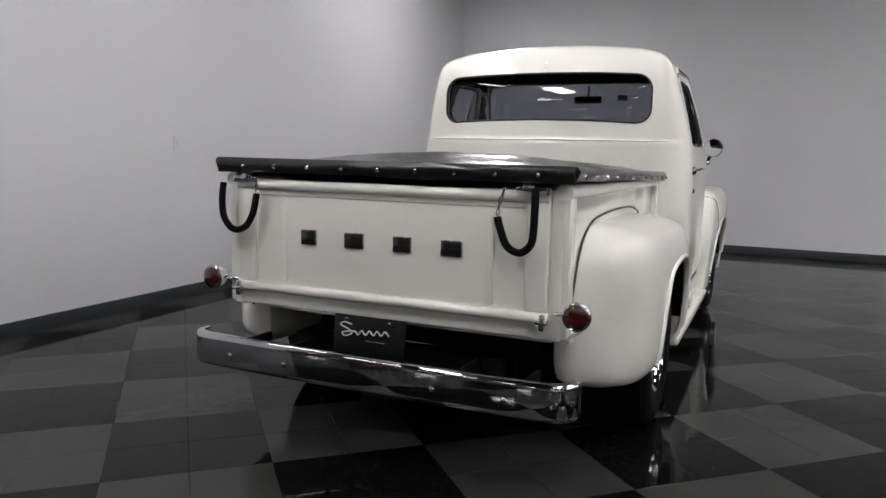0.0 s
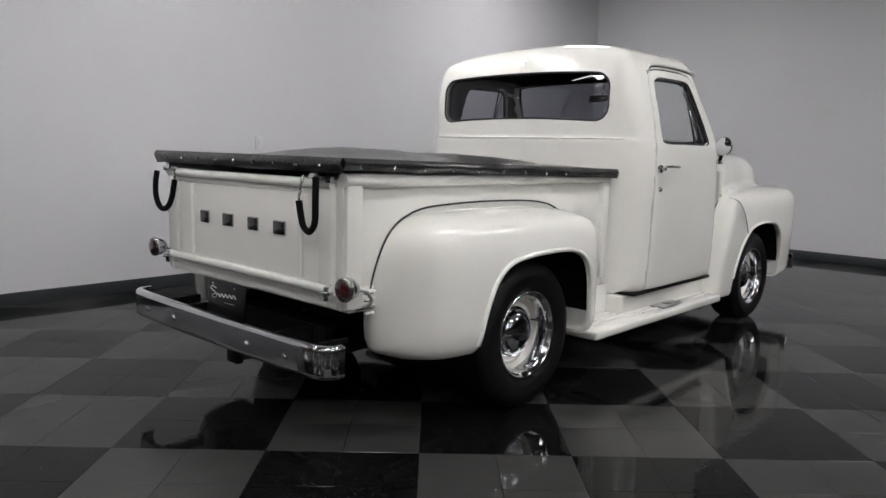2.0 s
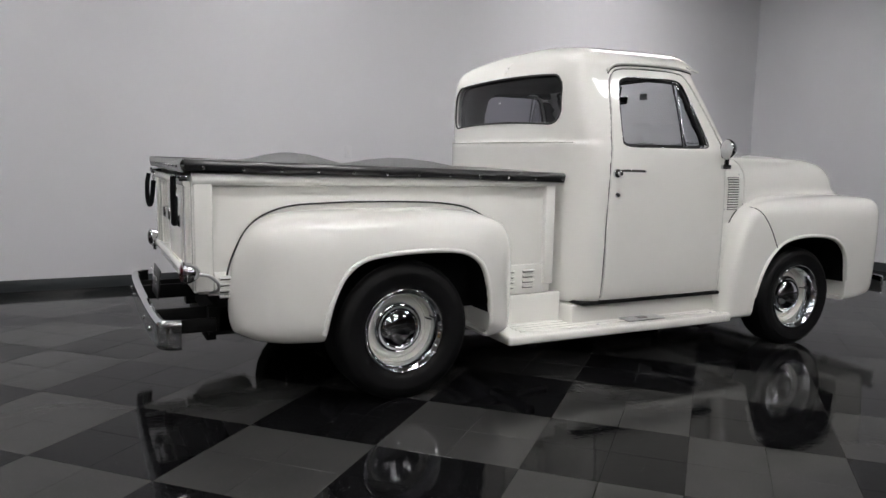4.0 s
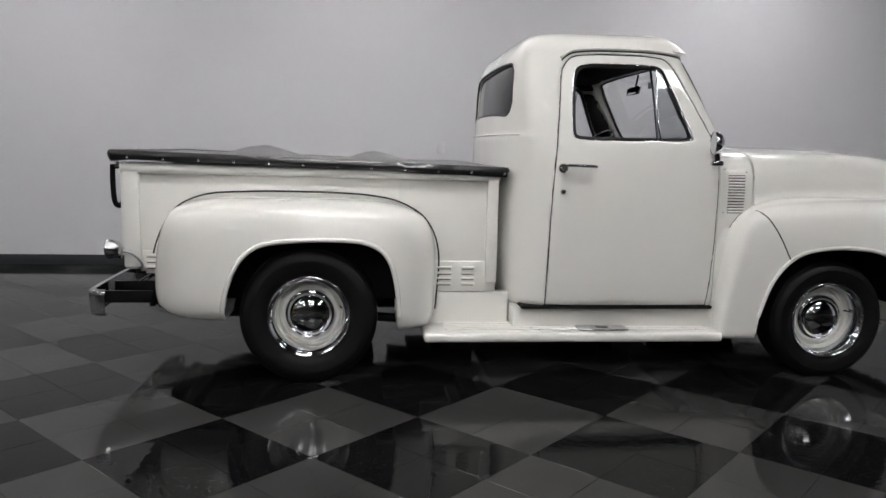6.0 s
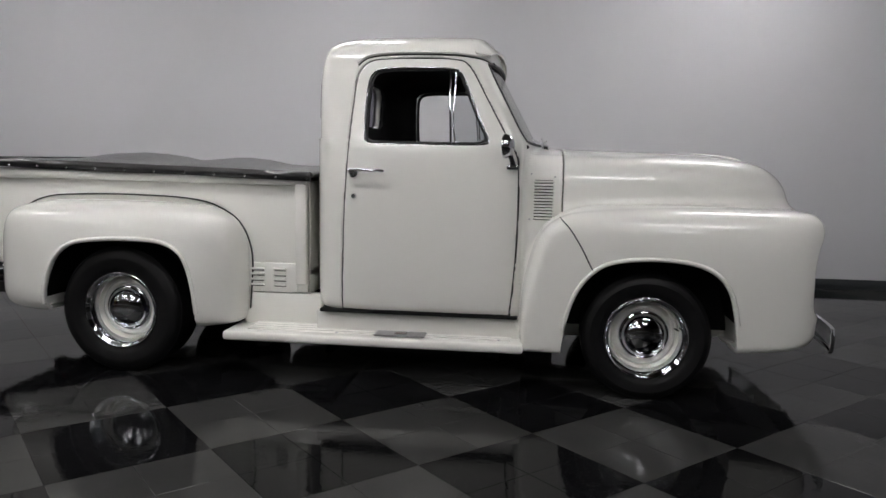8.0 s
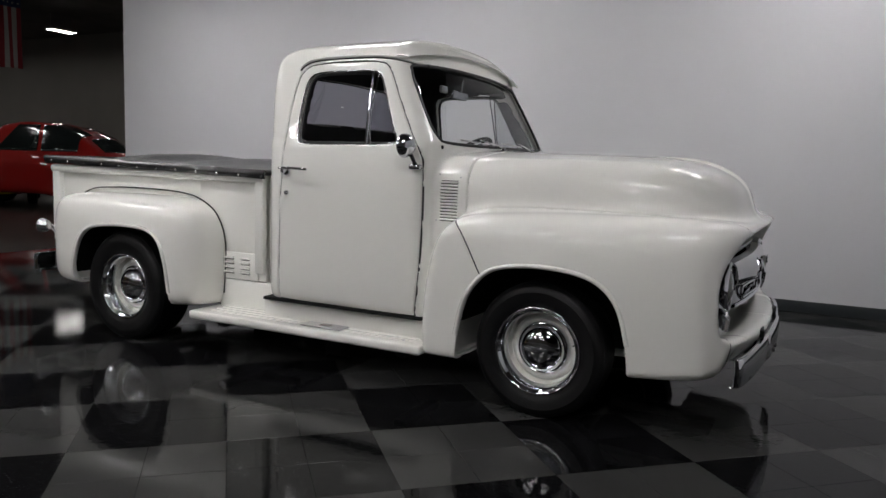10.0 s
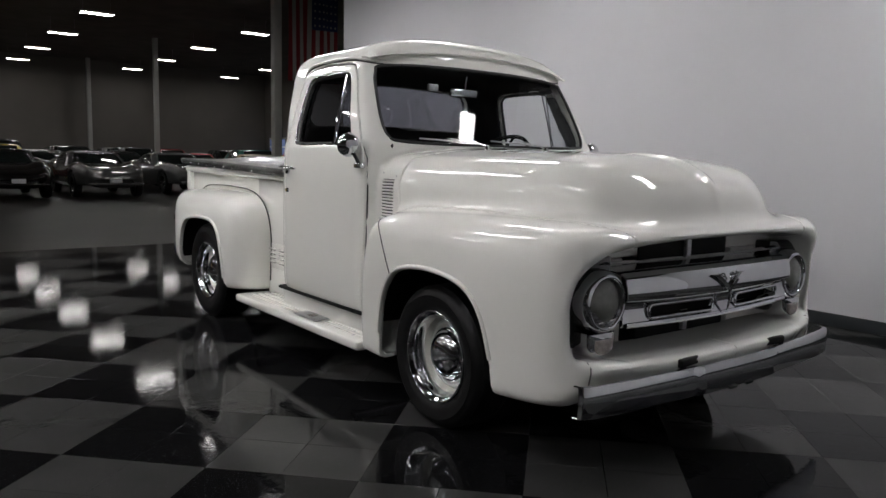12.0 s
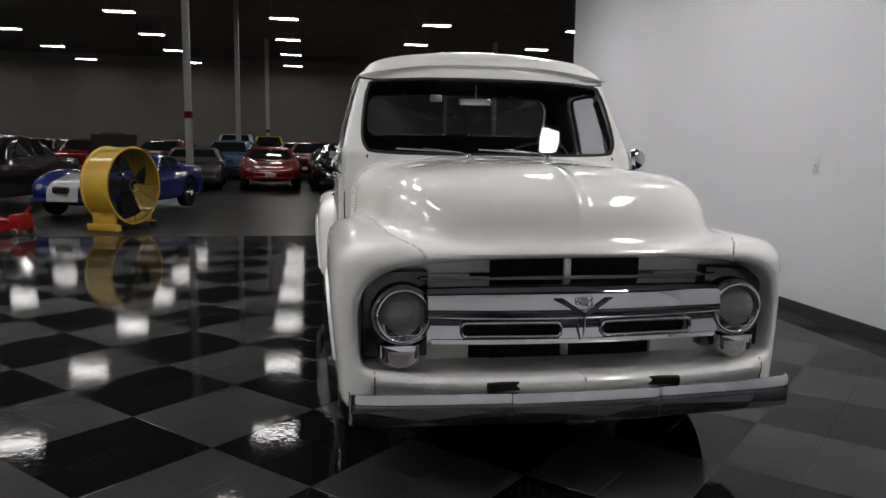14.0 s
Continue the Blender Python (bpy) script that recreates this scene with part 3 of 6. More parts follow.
rear_glass = part("rear_window", sheet(pane(cab_field, rear_out, "x", 1, 0.018), 0, "rear_window"), GLASS_SHADE, truck, "lightly tinted curved rear window")
gasket("gasket", cab_field, rear_out, "x", 1, 0.0065, RUBBER, rear_glass, "black rubber gasket", -0.003)
screen_glass = part("windshield", sheet(pane(cab_field, screen_out, "x", -1, 0.018), 0, "windshield"), GLASS, truck, "one-piece curved windshield")
gasket("gasket", cab_field, screen_out, "x", -1, 0.009, RUBBER, screen_glass, "black rubber gasket", -0.003)
for ob in (rear_glass, screen_glass):
    ob.visible_shadow = False
trim_q = np.zeros((len(side_out), 3))
trim_q[:, 0], trim_q[:, 2], trim_q[:, 1] = side_out[:, 0], side_out[:, 1], -1.1
trim_q = onto(cab_field, trim_q, (0, 1, 0), 0.6, -0.006)
trim_mesh = tube(trim_q, 0.0045, True, 8, 1.0, "window_trim")
inner = side_out.mean(0) + (side_out - side_out.mean(0)) * [0.955, 0.945]
seal_q = onto(cab_field, [(u, -1.1, v) for u, v in inner], (0, 1, 0), 0.6, -0.024)
window_seal_mesh = tube(seal_q, 0.0085, True, 8, 1.0, "window_seal")
# black tube sunk in the door gap stands in for its shade
gap_q = onto(cab_field, [(u, -1.1, v) for u, v in densify(DOOR, 0.03)], (0, 1, 0), 0.6, -0.014)
door_gap_shade_mesh = tube(gap_q, 0.008, True, 6, 1.0, "door_seal")
for side, door in ((1, door_right), (-1, door_left)):
    flip = (lambda me: me) if side > 0 else mirrored
    part("window_trim", flip(trim_mesh), CHROME, door, "thin chrome window trim")
    part("window_seal", flip(window_seal_mesh), RUBBER, door, "black rubber window run")
    part("door_seal", flip(door_gap_shade_mesh), RUBBER, door, "black line standing in for shade in the door gap")
    for x, z in ((2.172, 1.262), (1.975, 1.70)):
        p = onto(cab_field, [(x, -1.1, z)], (0, 1, 0), 0.6)[0]
        part("pillar_plug", lathe([(0.0, -0.009), (0.007, -0.007), (0.011, 0.0), (0, 0.002)], 14, "y", "pillar_plug") if side > 0 else mirrored(lathe([(0.0, -0.009), (0.007, -0.007), (0.011, 0.0), (0, 0.002)], 14, "y", "pillar_plug")), RUBBER, truck, "black rubber plug on the windshield pillar", pose(p[0], side * p[1], p[2]))
    bar = onto(cab_field, [(1.765 + 0.025 * (1.655 - z) / 0.39, -1.1, z) for z in np.linspace(1.655, 1.265, 8)], (0, 1, 0), 0.6, -0.012)
    part("vent_divider", flip(tube(bar, 0.0075, False, 6, 0.8, "vent_divider")), CHROME, door, "chrome vent window bar")
    vent = spl([(1.8, 1.635), (1.83, 1.625), (1.865, 1.55), (1.928, 1.40), (1.97, 1.3), (1.955, 1.282), (1.81, 1.28)], 4, True)
    vq = onto(cab_field, [(u, -1.1, v) for u, v in vent], (0, 1, 0), 0.6, -0.014)
    vg = part("vent_glass", flip(sheet(pane(cab_field, densify(vent, 0.03), "y", 1, 0.016), 0, "vent_glass")), GLASS, door, "clear vent window glass")
    vg.visible_shadow = False
    part("vent_frame", flip(tube(vq, 0.005, True, 6, 1.0, "vent_frame")), CHROME, door, "chrome vent window frame")
    # handle and lock
    hy = onto(cab_field, [(1.29, -1.1, 1.118), (1.45, -1.1, 1.128)], (0, 1, 0), 0.6)
    y0 = hy[0][1]
    base = lathe([(0.0, 0.0), (0.026, 0.0), (0.024, -0.012), (0.012, -0.022), (0.011, -0.04), (0, -0.042)], 20, "y", "handle_base")
    handle = part("door_handle", flip(tube(spl([(1.272, y0 - 0.045, 1.13), (1.30, y0 - 0.048, 1.131), (1.36, y0 - 0.05, 1.131), (1.43, y0 - 0.047, 1.129), (1.455, y0 - 0.04, 1.127)], 5), [0.009] * 5 + [0.0115] * 11 + [0.012, 0.0115, 0.011, 0.01, 0.009], False, 10, 0.7, "door_handle")), CHROME, door, "chrome pull handle")
    part("handle_base", base if side > 0 else mirrored(base), CHROME, handle, "", pose(1.288, side * y0, 1.116))
    lock = lathe([(0.0, -0.012), (0.010, -0.012), (0.014, -0.006), (0.015, 0.0), (0, 0.002)], 16, "y", "door_lock")
    part("door_lock", lock if side > 0 else mirrored(lock), CHROME, door, "round chrome lock", pose(1.292, side * onto(cab_field, [(1.292, -1.1, 0.996)], (0, 1, 0))[0][1], 0.996))

# roof details: drip rails and the lip over the windshield
drip = [(1.284, 1.684), (1.294, 1.695), (1.312, 1.709), (1.352, 1.727), (1.45, 1.738), (1.62, 1.741), (1.79, 1.737), (1.9, 1.722), (1.965, 1.708)]
dq = onto(cab_field, [(u, -1.1, v) for u, v in spl(drip, 5)], (0, 1, 0), 0.6, 0.004)
drip_mesh = tube(dq, 0.0085, False, 8, 1.0, "drip_rail")
part("drip_rail", drip_mesh, PAINT, truck)
part("drip_rail", mirrored(drip_mesh), PAINT, truck)
# black tube puts the shade line under the drip rail into colour
sq = onto(cab_field, [(u + 0.003, -1.1, v - 0.013) for u, v in spl(drip, 5)], (0, 1, 0), 0.6, 0.001)
drip_shade_mesh = tube(sq, 0.0045, False, 6, 1.0, "drip_seal")
part("drip_seal", drip_shade_mesh, RUBBER, truck, "black line painted for shade under the drip rail")
part("drip_seal", mirrored(drip_shade_mesh), RUBBER, truck, "black line painted for shade under the drip rail")
P = []
lip_y = np.linspace(-0.742, 0.742, 53)
for t in np.linspace(0, 1, 9):
    row = []
    for y in lip_y:
        k = (abs(y) / 0.742) ** 2.4
        x0, x1, z1 = 1.80 + 0.1 * k, 2.012 - 0.035 * k, 1.792 - 0.07 * k
        roof = lambda x: float(onto(cab_field, [(x, math.copysign(min(abs(y), 0.69), y), 2.1)], (0, 0, -1), 1.0)[0][2]) - 1.3 * max(0.0, abs(y) - 0.69)
        z0, x = max(roof(x0), z1 + 0.012), x0 + (x1 - x0) * t
        z = z0 + (z1 - z0) * t ** 2
        if t < 0.75:
            z = max(z, roof(x) + 0.0025)
        row.append((x, y, z))
    P.append(row)
part("roof_visor_lip", sheet(P, 0.01, "roof_visor_lip"), PAINT, truck, "roof lip over the windshield")

# belt crease on the cab back
belt = onto(cab_field, [(0.6, y, 1.285) for y in np.linspace(-0.74, 0.74, 40)], (1, 0, 0), 1.0, 0.0)
part("belt_crease", tube(belt, 0.008, False, 8, 0.6, "belt_crease"), PAINT, truck)


# seams that show as dark welts
def welt(pts, way, f, r=0.0042, start=None):
    q = onto(f, pts, way, 0.9, 0.0)
    return tube(q, r, False, 6, 1.0, "welt")


fs = spl([(2.35, 0.912), (2.40, 0.86), (2.455, 0.775), (2.5, 0.69), (2.522, 0.652)], 6)
m1 = welt([(u, -1.15, v) for u, v in fs], (0, 1, 0), clip_field, 0.0036)
part("seam_welt", m1, RUBBER, fender_right)
part("seam_welt", mirrored(m1), RUBBER, fender_left)
rear_edge = FEN_SIDE[5:30]
m2 = welt([(u - 0.004, -1.15, v + 0.002) for u, v in rear_edge], (0, 1, 0), cab_field, 0.007)
part("edge_welt", m2, RUBBER, fender_right)
part("edge_welt", mirrored(m2), RUBBER, fender_left)


# rolled lips round the wheel openings
def lip(curve, f, inset=0.012, r=0.011):
    c = np.array(curve)
    n = np.gradient(c, axis=0)
    n = np.stack([-n[:, 1], n[:, 0]], -1)
    n /= np.linalg.norm(n, axis=1)[:, None]
    out = c + inset * n
    q = onto(f, [(u, -1.2, v) for u, v in out], (0, 1, 0), 0.5, 0.0)
    return tube(q, r, False, 8, 1.0, "arch_lip")


m3 = lip(FEN_ARCH[10:-11], clip_field)
part("arch_lip", m3, PAINT, fender_right)
part("arch_lip", mirrored(m3), PAINT, fender_left)

# rear fenders
RF_SIDE = np.vstack([spl([(-0.785, 0.36), (-0.815, 0.42), (-0.822, 0.5), (-0.812, 0.59), (-0.785, 0.7), (-0.727, 0.822), (-0.65, 0.897), (-0.52, 0.944), (-0.33, 0.958), (-0.1, 0.962), (0.2, 0.956), (0.35, 0.942), (0.455, 0.918), (0.565, 0.86), (0.628, 0.786), (0.663, 0.695), (0.674, 0.587), (0.662, 0.4), (0.65, 0.26)], 5), [(0.62, 0.25), (0.4, 0.25), (-0.4, 0.325), (-0.7, 0.335)]])
RF_SECT = np.vstack([[(0.60, 0.25)], spl([(0.94, 0.25), (0.975, 0.32), (0.994, 0.48), (1.0, 0.6), (0.994, 0.7), (0.975, 0.79), (0.938, 0.865), (0.88, 0.918), (0.79, 0.949), (0.66, 0.958)], 5), [(0.6, 0.958)]])
RF_PLAN = np.vstack([spl([(-0.83, 0.60), (-0.822, 0.70), (-0.775, 0.785), (-0.71, 0.865), (-0.635, 0.925), (-0.53, 0.967), (-0.38, 0.99), (-0.15, 0.999), (0.15, 1.0), (0.35, 0.994), (0.47, 0.972), (0.565, 0.925), (0.63, 0.86), (0.668, 0.78), (0.68, 0.7), (0.68, 0.6)], 5)])
RF_ARCH = spl([(-0.418, 0.1), (-0.412, 0.3), (-0.395, 0.44), (-0.36, 0.556), (-0.308, 0.645), (-0.22, 0.704), (-0.06, 0.727), (0.15, 0.732), (0.29, 0.716), (0.377, 0.66), (0.42, 0.547), (0.44, 0.40), (0.446, 0.26), (0.447, 0.1)], 6)


def rear_field(x, y, z):
    a = np.abs(y)
    f = smax(sdf2(RF_SIDE, x, z), sdf2(RF_SECT, a, z), 0.11)
    f = smax(f, sdf2(RF_PLAN, x, a), 0.09)
    wheel = np.maximum(sdf2(RF_ARCH, x, z), 0.55 - a)
    well = np.maximum(sdf2(RF_ARCH, x, z) - 0.04, np.maximum(0.55 - a, f + 0.018))
    return np.maximum(f, -np.minimum(wheel, well))


rf_mesh = solid(rear_field, (-0.88, -1.05, 0.2), (0.79, -0.57, 1.0), 0.010, "rear_fender")
rf_r = part("rear_fender", rf_mesh, PAINT, truck)
rf_l = part("rear_fender", mirrored(rf_mesh), PAINT, truck)
m4 = lip(RF_ARCH[9:-10], rear_field, 0.012, 0.012)
part("arch_lip", m4, PAINT, rf_r)
part("arch_lip", mirrored(m4), PAINT, rf_l)


# black linings of the wheel wells
def well_liner(curve, y0, y1, grow, name):
    c = np.array(curve)
    n = np.gradient(c, axis=0)
    n = np.stack([-n[:, 1], n[:, 0]], -1)
    n /= np.linalg.norm(n, axis=1)[:, None]
    out = c + grow * n
    out[:, 1] = np.maximum(out[:, 1], 0.40)
    tunnel = sheet([[(u, -y, v) for u, v in out] for y in (y1, (y0 + y1) / 2, y0)], 0.003, name)
    back = raw([(u, -y0, v) for u, v in out] + [(u, -y0, 0.40) for u, v in out], [(i, i + 1, len(out) + i + 1, len(out) + i) for i in range(len(out) - 1)], name)
    bm = bmesh.new()
    bm.from_mesh(tunnel)
    bm.from_mesh(back)
    bmesh.ops.solidify(bm, geom=bm.faces[:], thickness=0.002)
    me = bpy.data.meshes.new(name)
    bm.to_mesh(me)
    bm.free()
    return smooth(me)


for curve, y0, y1, grow, fr, fl_ in ((RF_ARCH[4:-5], 0.703, 0.945, 0.034, rf_r, rf_l), (FEN_ARCH[4:-5], 0.52, 0.912, 0.029, fender_right, fender_left)):
    me = well_liner(curve, y0, y1, grow, "wheel_well")
    part("wheel_well", me, UNDER, fr, "black wheel well lining")
    part("wheel_well", mirrored(me), UNDER, fl_, "black wheel well lining")
SEAM_Y = 0.700
rs = np.array([(u, -SEAM_Y, v) for u, v in RF_SIDE[17:88]])
rs[:, 2] += 0.003
m5 = tube(rs, 0.0045, False, 8, 1.0, "fender_welt")
part("fender_welt", m5, RUBBER, rf_r, "black welt between fender and bed")
part("fender_welt", mirrored(m5), RUBBER, rf_l, "black welt between fender and bed")

# running boards
def running_board(side):
    sg = -1 if side > 0 else 1
    b = part("running_board", moved(box(0.585, 2.185, 0.60, 0.925, 0.212, 0.262, 0.016, 3), Matrix.Scale(sg, 4, (0, 1, 0)) if sg < 0 else Matrix.Identity(4)), PAINT, truck, "white ribbed running board")
    if sg < 0:
        b.data.flip_normals()
    b.data.transform(Matrix.Shear("XZ", 4, (0, 0)))
    for k in range(4):
        y = 0.70 + 0.048 * k
        part("tread_rib", box(0.7, 2.12, sg * y - 0.012, sg * y + 0.013, 0.259, 0.271, 0.003, 1), PAINT, b)
    for x, y in ((1.16, 0.83), (1.2, 0.87), (2.0, 0.83), (2.06, 0.87)):
        part("board_bolt", lathe([(0, 0.006), (0.006, 0.005), (0.009, 0.0), (0.0, -0.001)], 10, "z", "board_bolt"), STEEL, b, "", pose(x, sg * y, 0.2675))
    plate = part("step_plate", join(box(1.405, 1.675, sg * 0.835 - 0.06, sg * 0.835 + 0.06, 0.2675, 0.2765, 0.003, 1),
                                    moved(box(1.405, 1.675, sg * 0.75 - 0.003, sg * 0.75 + 0.003, 0.272, 0.325, 0.002, 1), pose(0, sg * 0.027, 0))), STEEL, b, "bolt-on metal step plate")
    part("plate_badge", box(1.51, 1.575, sg * 0.84 - 0.022, sg * 0.84 + 0.022, 0.2755, 0.278, 0.001, 1), LENS_RED, plate, "small reddish badge")
    return b


running_board(1)
running_board(-1)
# black strip gives the gap under the doors its shade as colour
part("cab_sill", box(1.1, 2.15, -0.85, 0.85, 0.374, 0.394, 0.008), UNDER, truck, "black strip standing in for shade under the cab")
part("sill_riser", box(1.07, 2.16, -0.80, 0.80, 0.25, 0.37, 0.01), PAINT, truck)

# bed
bed = part("bed_box", join(box(-0.88, 0.99, -0.654, 0.654, 0.535, 0.565), box(0.955, 0.99, -0.654, 0.654, 0.43, 1.06)), PAINT, truck)
for sg in (-1, 1):
    y0, y1 = sorted((sg * 0.655, sg * 0.69))
    side_wall = part("bed_side", join(box(-0.93, 0.46, y0, y1, 0.55, 1.075, 0.006), box(0.452, 0.985, y0, y1, 0.44, 1.075, 0.006)), PAINT, truck, "smooth white bed side")
    for xa, xb, nm in ((-0.945, -0.865, "rear_post"), (0.925, 0.985, "front_post")):
        ya, yb = sorted((sg * 0.66, sg * 0.722))
        part(nm, box(xa, xb, ya, yb, 0.565 if nm == "rear_post" else 0.49, 1.08, 0.008), PAINT, side_wall)
    ya, yb = sorted((sg * 0.66, sg * 0.735))
    part("top_rail", tube([(-0.95, sg * 0.70, 1.073), (0.0, sg * 0.70, 1.07), (0.99, sg * 0.70, 1.062)], 0.03, False, 12, 1.0, "top_rail"), PAINT, side_wall)
    for xa, xb in ((0.60, 0.93), (-0.86, -0.62)):
        ya, yb = sorted((sg * 0.688, sg * 0.699))
        p = part("louver_panel", box(xa, xb, ya, yb, 0.44 if xa > 0 else 0.552, 0.605 if xa > 0 else 0.65, 0.004), PAINT, side_wall)
        cols = ((0.665, 0.743), (0.795, 0.868)) if xa > 0 else ((-0.84, -0.755),)
        for ca, cb in cols:
            for k in range(4):
                z = (0.577 if xa > 0 else 0.63) - 0.029 * k
                # black strip puts the shade under each louver into colour
                part("louver_slot", box(ca + 0.004, cb - 0.004, min(sg * 0.698, sg * 0.7005), max(sg * 0.698, sg * 0.7005), z - 0.0175, z - 0.012), UNDER, p)
                ya2, yb2 = sorted((sg * 0.697, sg * 0.714))
                lv = box(ca, cb, ya2, yb2, z - 0.012, z, 0.004, 2)
                part("louver", lv, PAINT, p)
    ya, yb = sorted((sg * 0.62, sg * 0.694))
    part("bed_apron", box(0.62, 1.06, ya, yb, 0.25, 0.436, 0.008, 3), PAINT, side_wall)

# tailgate
TX = -0.957
gate = part("tailgate", join(box(TX, TX + 0.03, -0.655, 0.655, 0.62, 1.07, 0.004)), PAINT, truck, "white tailgate with black block lettering marks")
part("top_roll", tube([(TX - 0.004, y, 1.056) for y in np.linspace(-0.655, 0.655, 12)], 0.021, False, 12, 1.0, "top_roll"), PAINT, gate)
part("bottom_roll", tube([(TX - 0.008, y, 0.640) for y in np.linspace(-0.665, 0.665, 12)], 0.02, False, 12, 1.0, "bottom_roll"), PAINT, gate)
for sg in (-1, 1):
    part("side_flange", box(TX - 0.016, TX + 0.01, min(sg * 0.575, sg * 0.655), max(sg * 0.575, sg * 0.655), 0.66, 1.04, 0.007, 2), PAINT, gate)
    part("pressed_rib", box(TX - 0.009, TX + 0.01, min(sg * 0.426, sg * 0.456), max(sg * 0.426, sg * 0.456), 0.665, 1.01, 0.006, 2), PAINT, gate)
part("panel_step", box(TX - 0.006, TX + 0.01, -0.58, 0.58, 1.015, 1.04, 0.004, 2), PAINT, gate)
# four black block marks stand where the raised maker's letters are
for y0, y1 in ((0.353, 0.286), (0.154, 0.073), (-0.057, -0.13), (-0.254, -0.334)):
    mk = part("letter_block", box(TX - 0.012, TX + 0.004, y1, y0, 0.829, 0.884, 0.005, 2), BLACK, gate, "black raised block mark")
    part("block_edge", box(TX - 0.008, TX + 0.004, y1 - 0.003, y0 + 0.003, 0.826, 0.887, 0.004, 2), CHROME, mk, "thin bright edge")
part("rear_sill", box(-0.948, -0.88, -0.69, 0.69, 0.562, 0.617, 0.006), PAINT, truck)
for sg in (-1, 1):
    part("corner_post", box(-0.95, -0.90, min(sg * 0.655, sg * 0.70), max(sg * 0.655, sg * 0.70), 0.558, 1.08, 0.008), PAINT, truck)
    hw = part("gate_hinge", join(moved(box(-0.02, 0.02, -0.022, 0.022, -0.008, 0.008, 0.005), pose(TX - 0.03, sg * 0.647, 0.63, 0, 0, 0)), moved(box(-0.012, 0.012, -0.011, 0.011, -0.03, 0.03, 0.008), pose(TX - 0.03, sg * 0.647, 0.628))), CHROME, gate, "chrome gate hinge bracket")
    # latch, link chain and its sleeved loop
    latch = part("gate_latch", join(moved(box(-0.012, 0.012, -0.055, 0.055, -0.006, 0.006, 0.004), pose(TX - 0.035, sg * 0.60, 1.083)), moved(box(-0.006, 0.006, -0.02, 0.02, -0.012, 0.012, 0.004), pose(TX - 0.046, sg * 0.59, 1.087)),
                                    moved(box(-0.01, 0.05, -0.006, 0.006, -0.02, 0.006, 0.004), pose(TX - 0.03, sg * 0.655, 1.083))), CHROME, gate, "chrome latch hook")
    if sg < 0:
        loop = [(TX - 0.06, -0.618, 1.085), (TX - 0.062, -0.618, 1.0), (TX - 0.06, -0.612, 0.91), (TX - 0.058, -0.585, 0.875), (TX - 0.05, -0.553, 0.868), (TX - 0.045, -0.515, 0.89), (TX - 0.04, -0.49, 0.945), (TX - 0.038, -0.478, 0.985)]
        chain = [(TX - 0.038, -0.478, 0.99), (TX - 0.035, -0.484, 1.03), (TX - 0.032, -0.50, 1.085)]
    else:
        loop = [(TX - 0.05, 0.70, 1.06), (TX - 0.06, 0.70, 1.0), (TX - 0.062, 0.694, 0.93), (TX - 0.06, 0.665, 0.885), (TX - 0.055, 0.63, 0.872), (TX - 0.05, 0.59, 0.89), (TX - 0.045, 0.56, 0.94), (TX - 0.04, 0.548, 1.0), (TX - 0.038, 0.545, 1.02)]
        chain = [(TX - 0.038, 0.545, 1.02), (TX - 0.035, 0.548, 1.05), (TX - 0.032, 0.556, 1.085)]
    sleeve = part("chain_sleeve", tube(spl(loop, 5), 0.0135, False, 10, 1.0, "chain_sleeve"), CLOTH, gate, "black padded chain sleeve")
    cp = spl(chain, 4)
    for i in range(0, len(cp) - 1, 2):
        a, b = Vector(cp[i]), Vector(cp[min(i + 2, len(cp) - 1)])
        mid, d = (a + b) / 2, (b - a)
        ring = [mid + 0.55 * d * math.cos(t) + Vector((0.006 * math.sin(t), 0.0, 0.0)) if (i // 2) % 2 else mid + 0.55 * d * math.cos(t) + Vector((0.0, 0.006 * math.sin(t), 0.0)) for t in np.linspace(0, 2 * math.pi, 13)[:-1]]
        part("chain_link", tube(ring, 0.0022, True, 6, 1.0, "chain_link"), CHROME, sleeve)

# tonneau cover
xs = np.linspace(-0.985, 1.02, 60)
ys = np.linspace(-0.742, 0.742, 36)
P = []
for x in xs:
    row = []
    edge = 1.158 - 0.05 * (x + 0.98) / 2.0
    for y in ys:
        q = max(0.0, 1 - (abs(y) / 0.74) ** 2) ** 0.8
        sag = 0.062 * math.exp(-((x + 0.33) / 0.14) ** 2) + 0.056 * math.exp(-((x - 0.34) / 0.15) ** 2) + 0.022 * math.exp(-((x - 0.82) / 0.2) ** 2) - 0.004
        row.append((x, y, edge + q * sag + (0.003 * noise.noise((x * 7, y * 7, 0.3)) + 0.0025 * noise.noise((x * 3 + y * 9, y * 16 - x * 4, 0.9))) * (0.3 + q)))
    P.append(row)
cover = part("tonneau_cover", sheet(P, 0.006, "tonneau_cover"), VINYL, truck, "black vinyl tonneau cover with chrome snaps")


def flap(pts, drop):
    P = []
    for k, t in enumerate(np.linspace(0, 1, 7)):
        row = []
        for p in pts:
            out = 0.012 * math.sin(math.pi * min(1, t * 1.1)) + 0.007 * noise.noise((p[0] * 7, p[1] * 7, t * 2))
            nx, ny = p[3], p[4]
            row.append((p[0] + nx * out, p[1] + ny * out, p[2] + 0.004 - (drop + 0.006 * noise.noise((p[0] * 3.1, p[1] * 3.1, 4.0))) * t))
        P.append(row)
    return sheet(P, 0.005, "cover_flap")


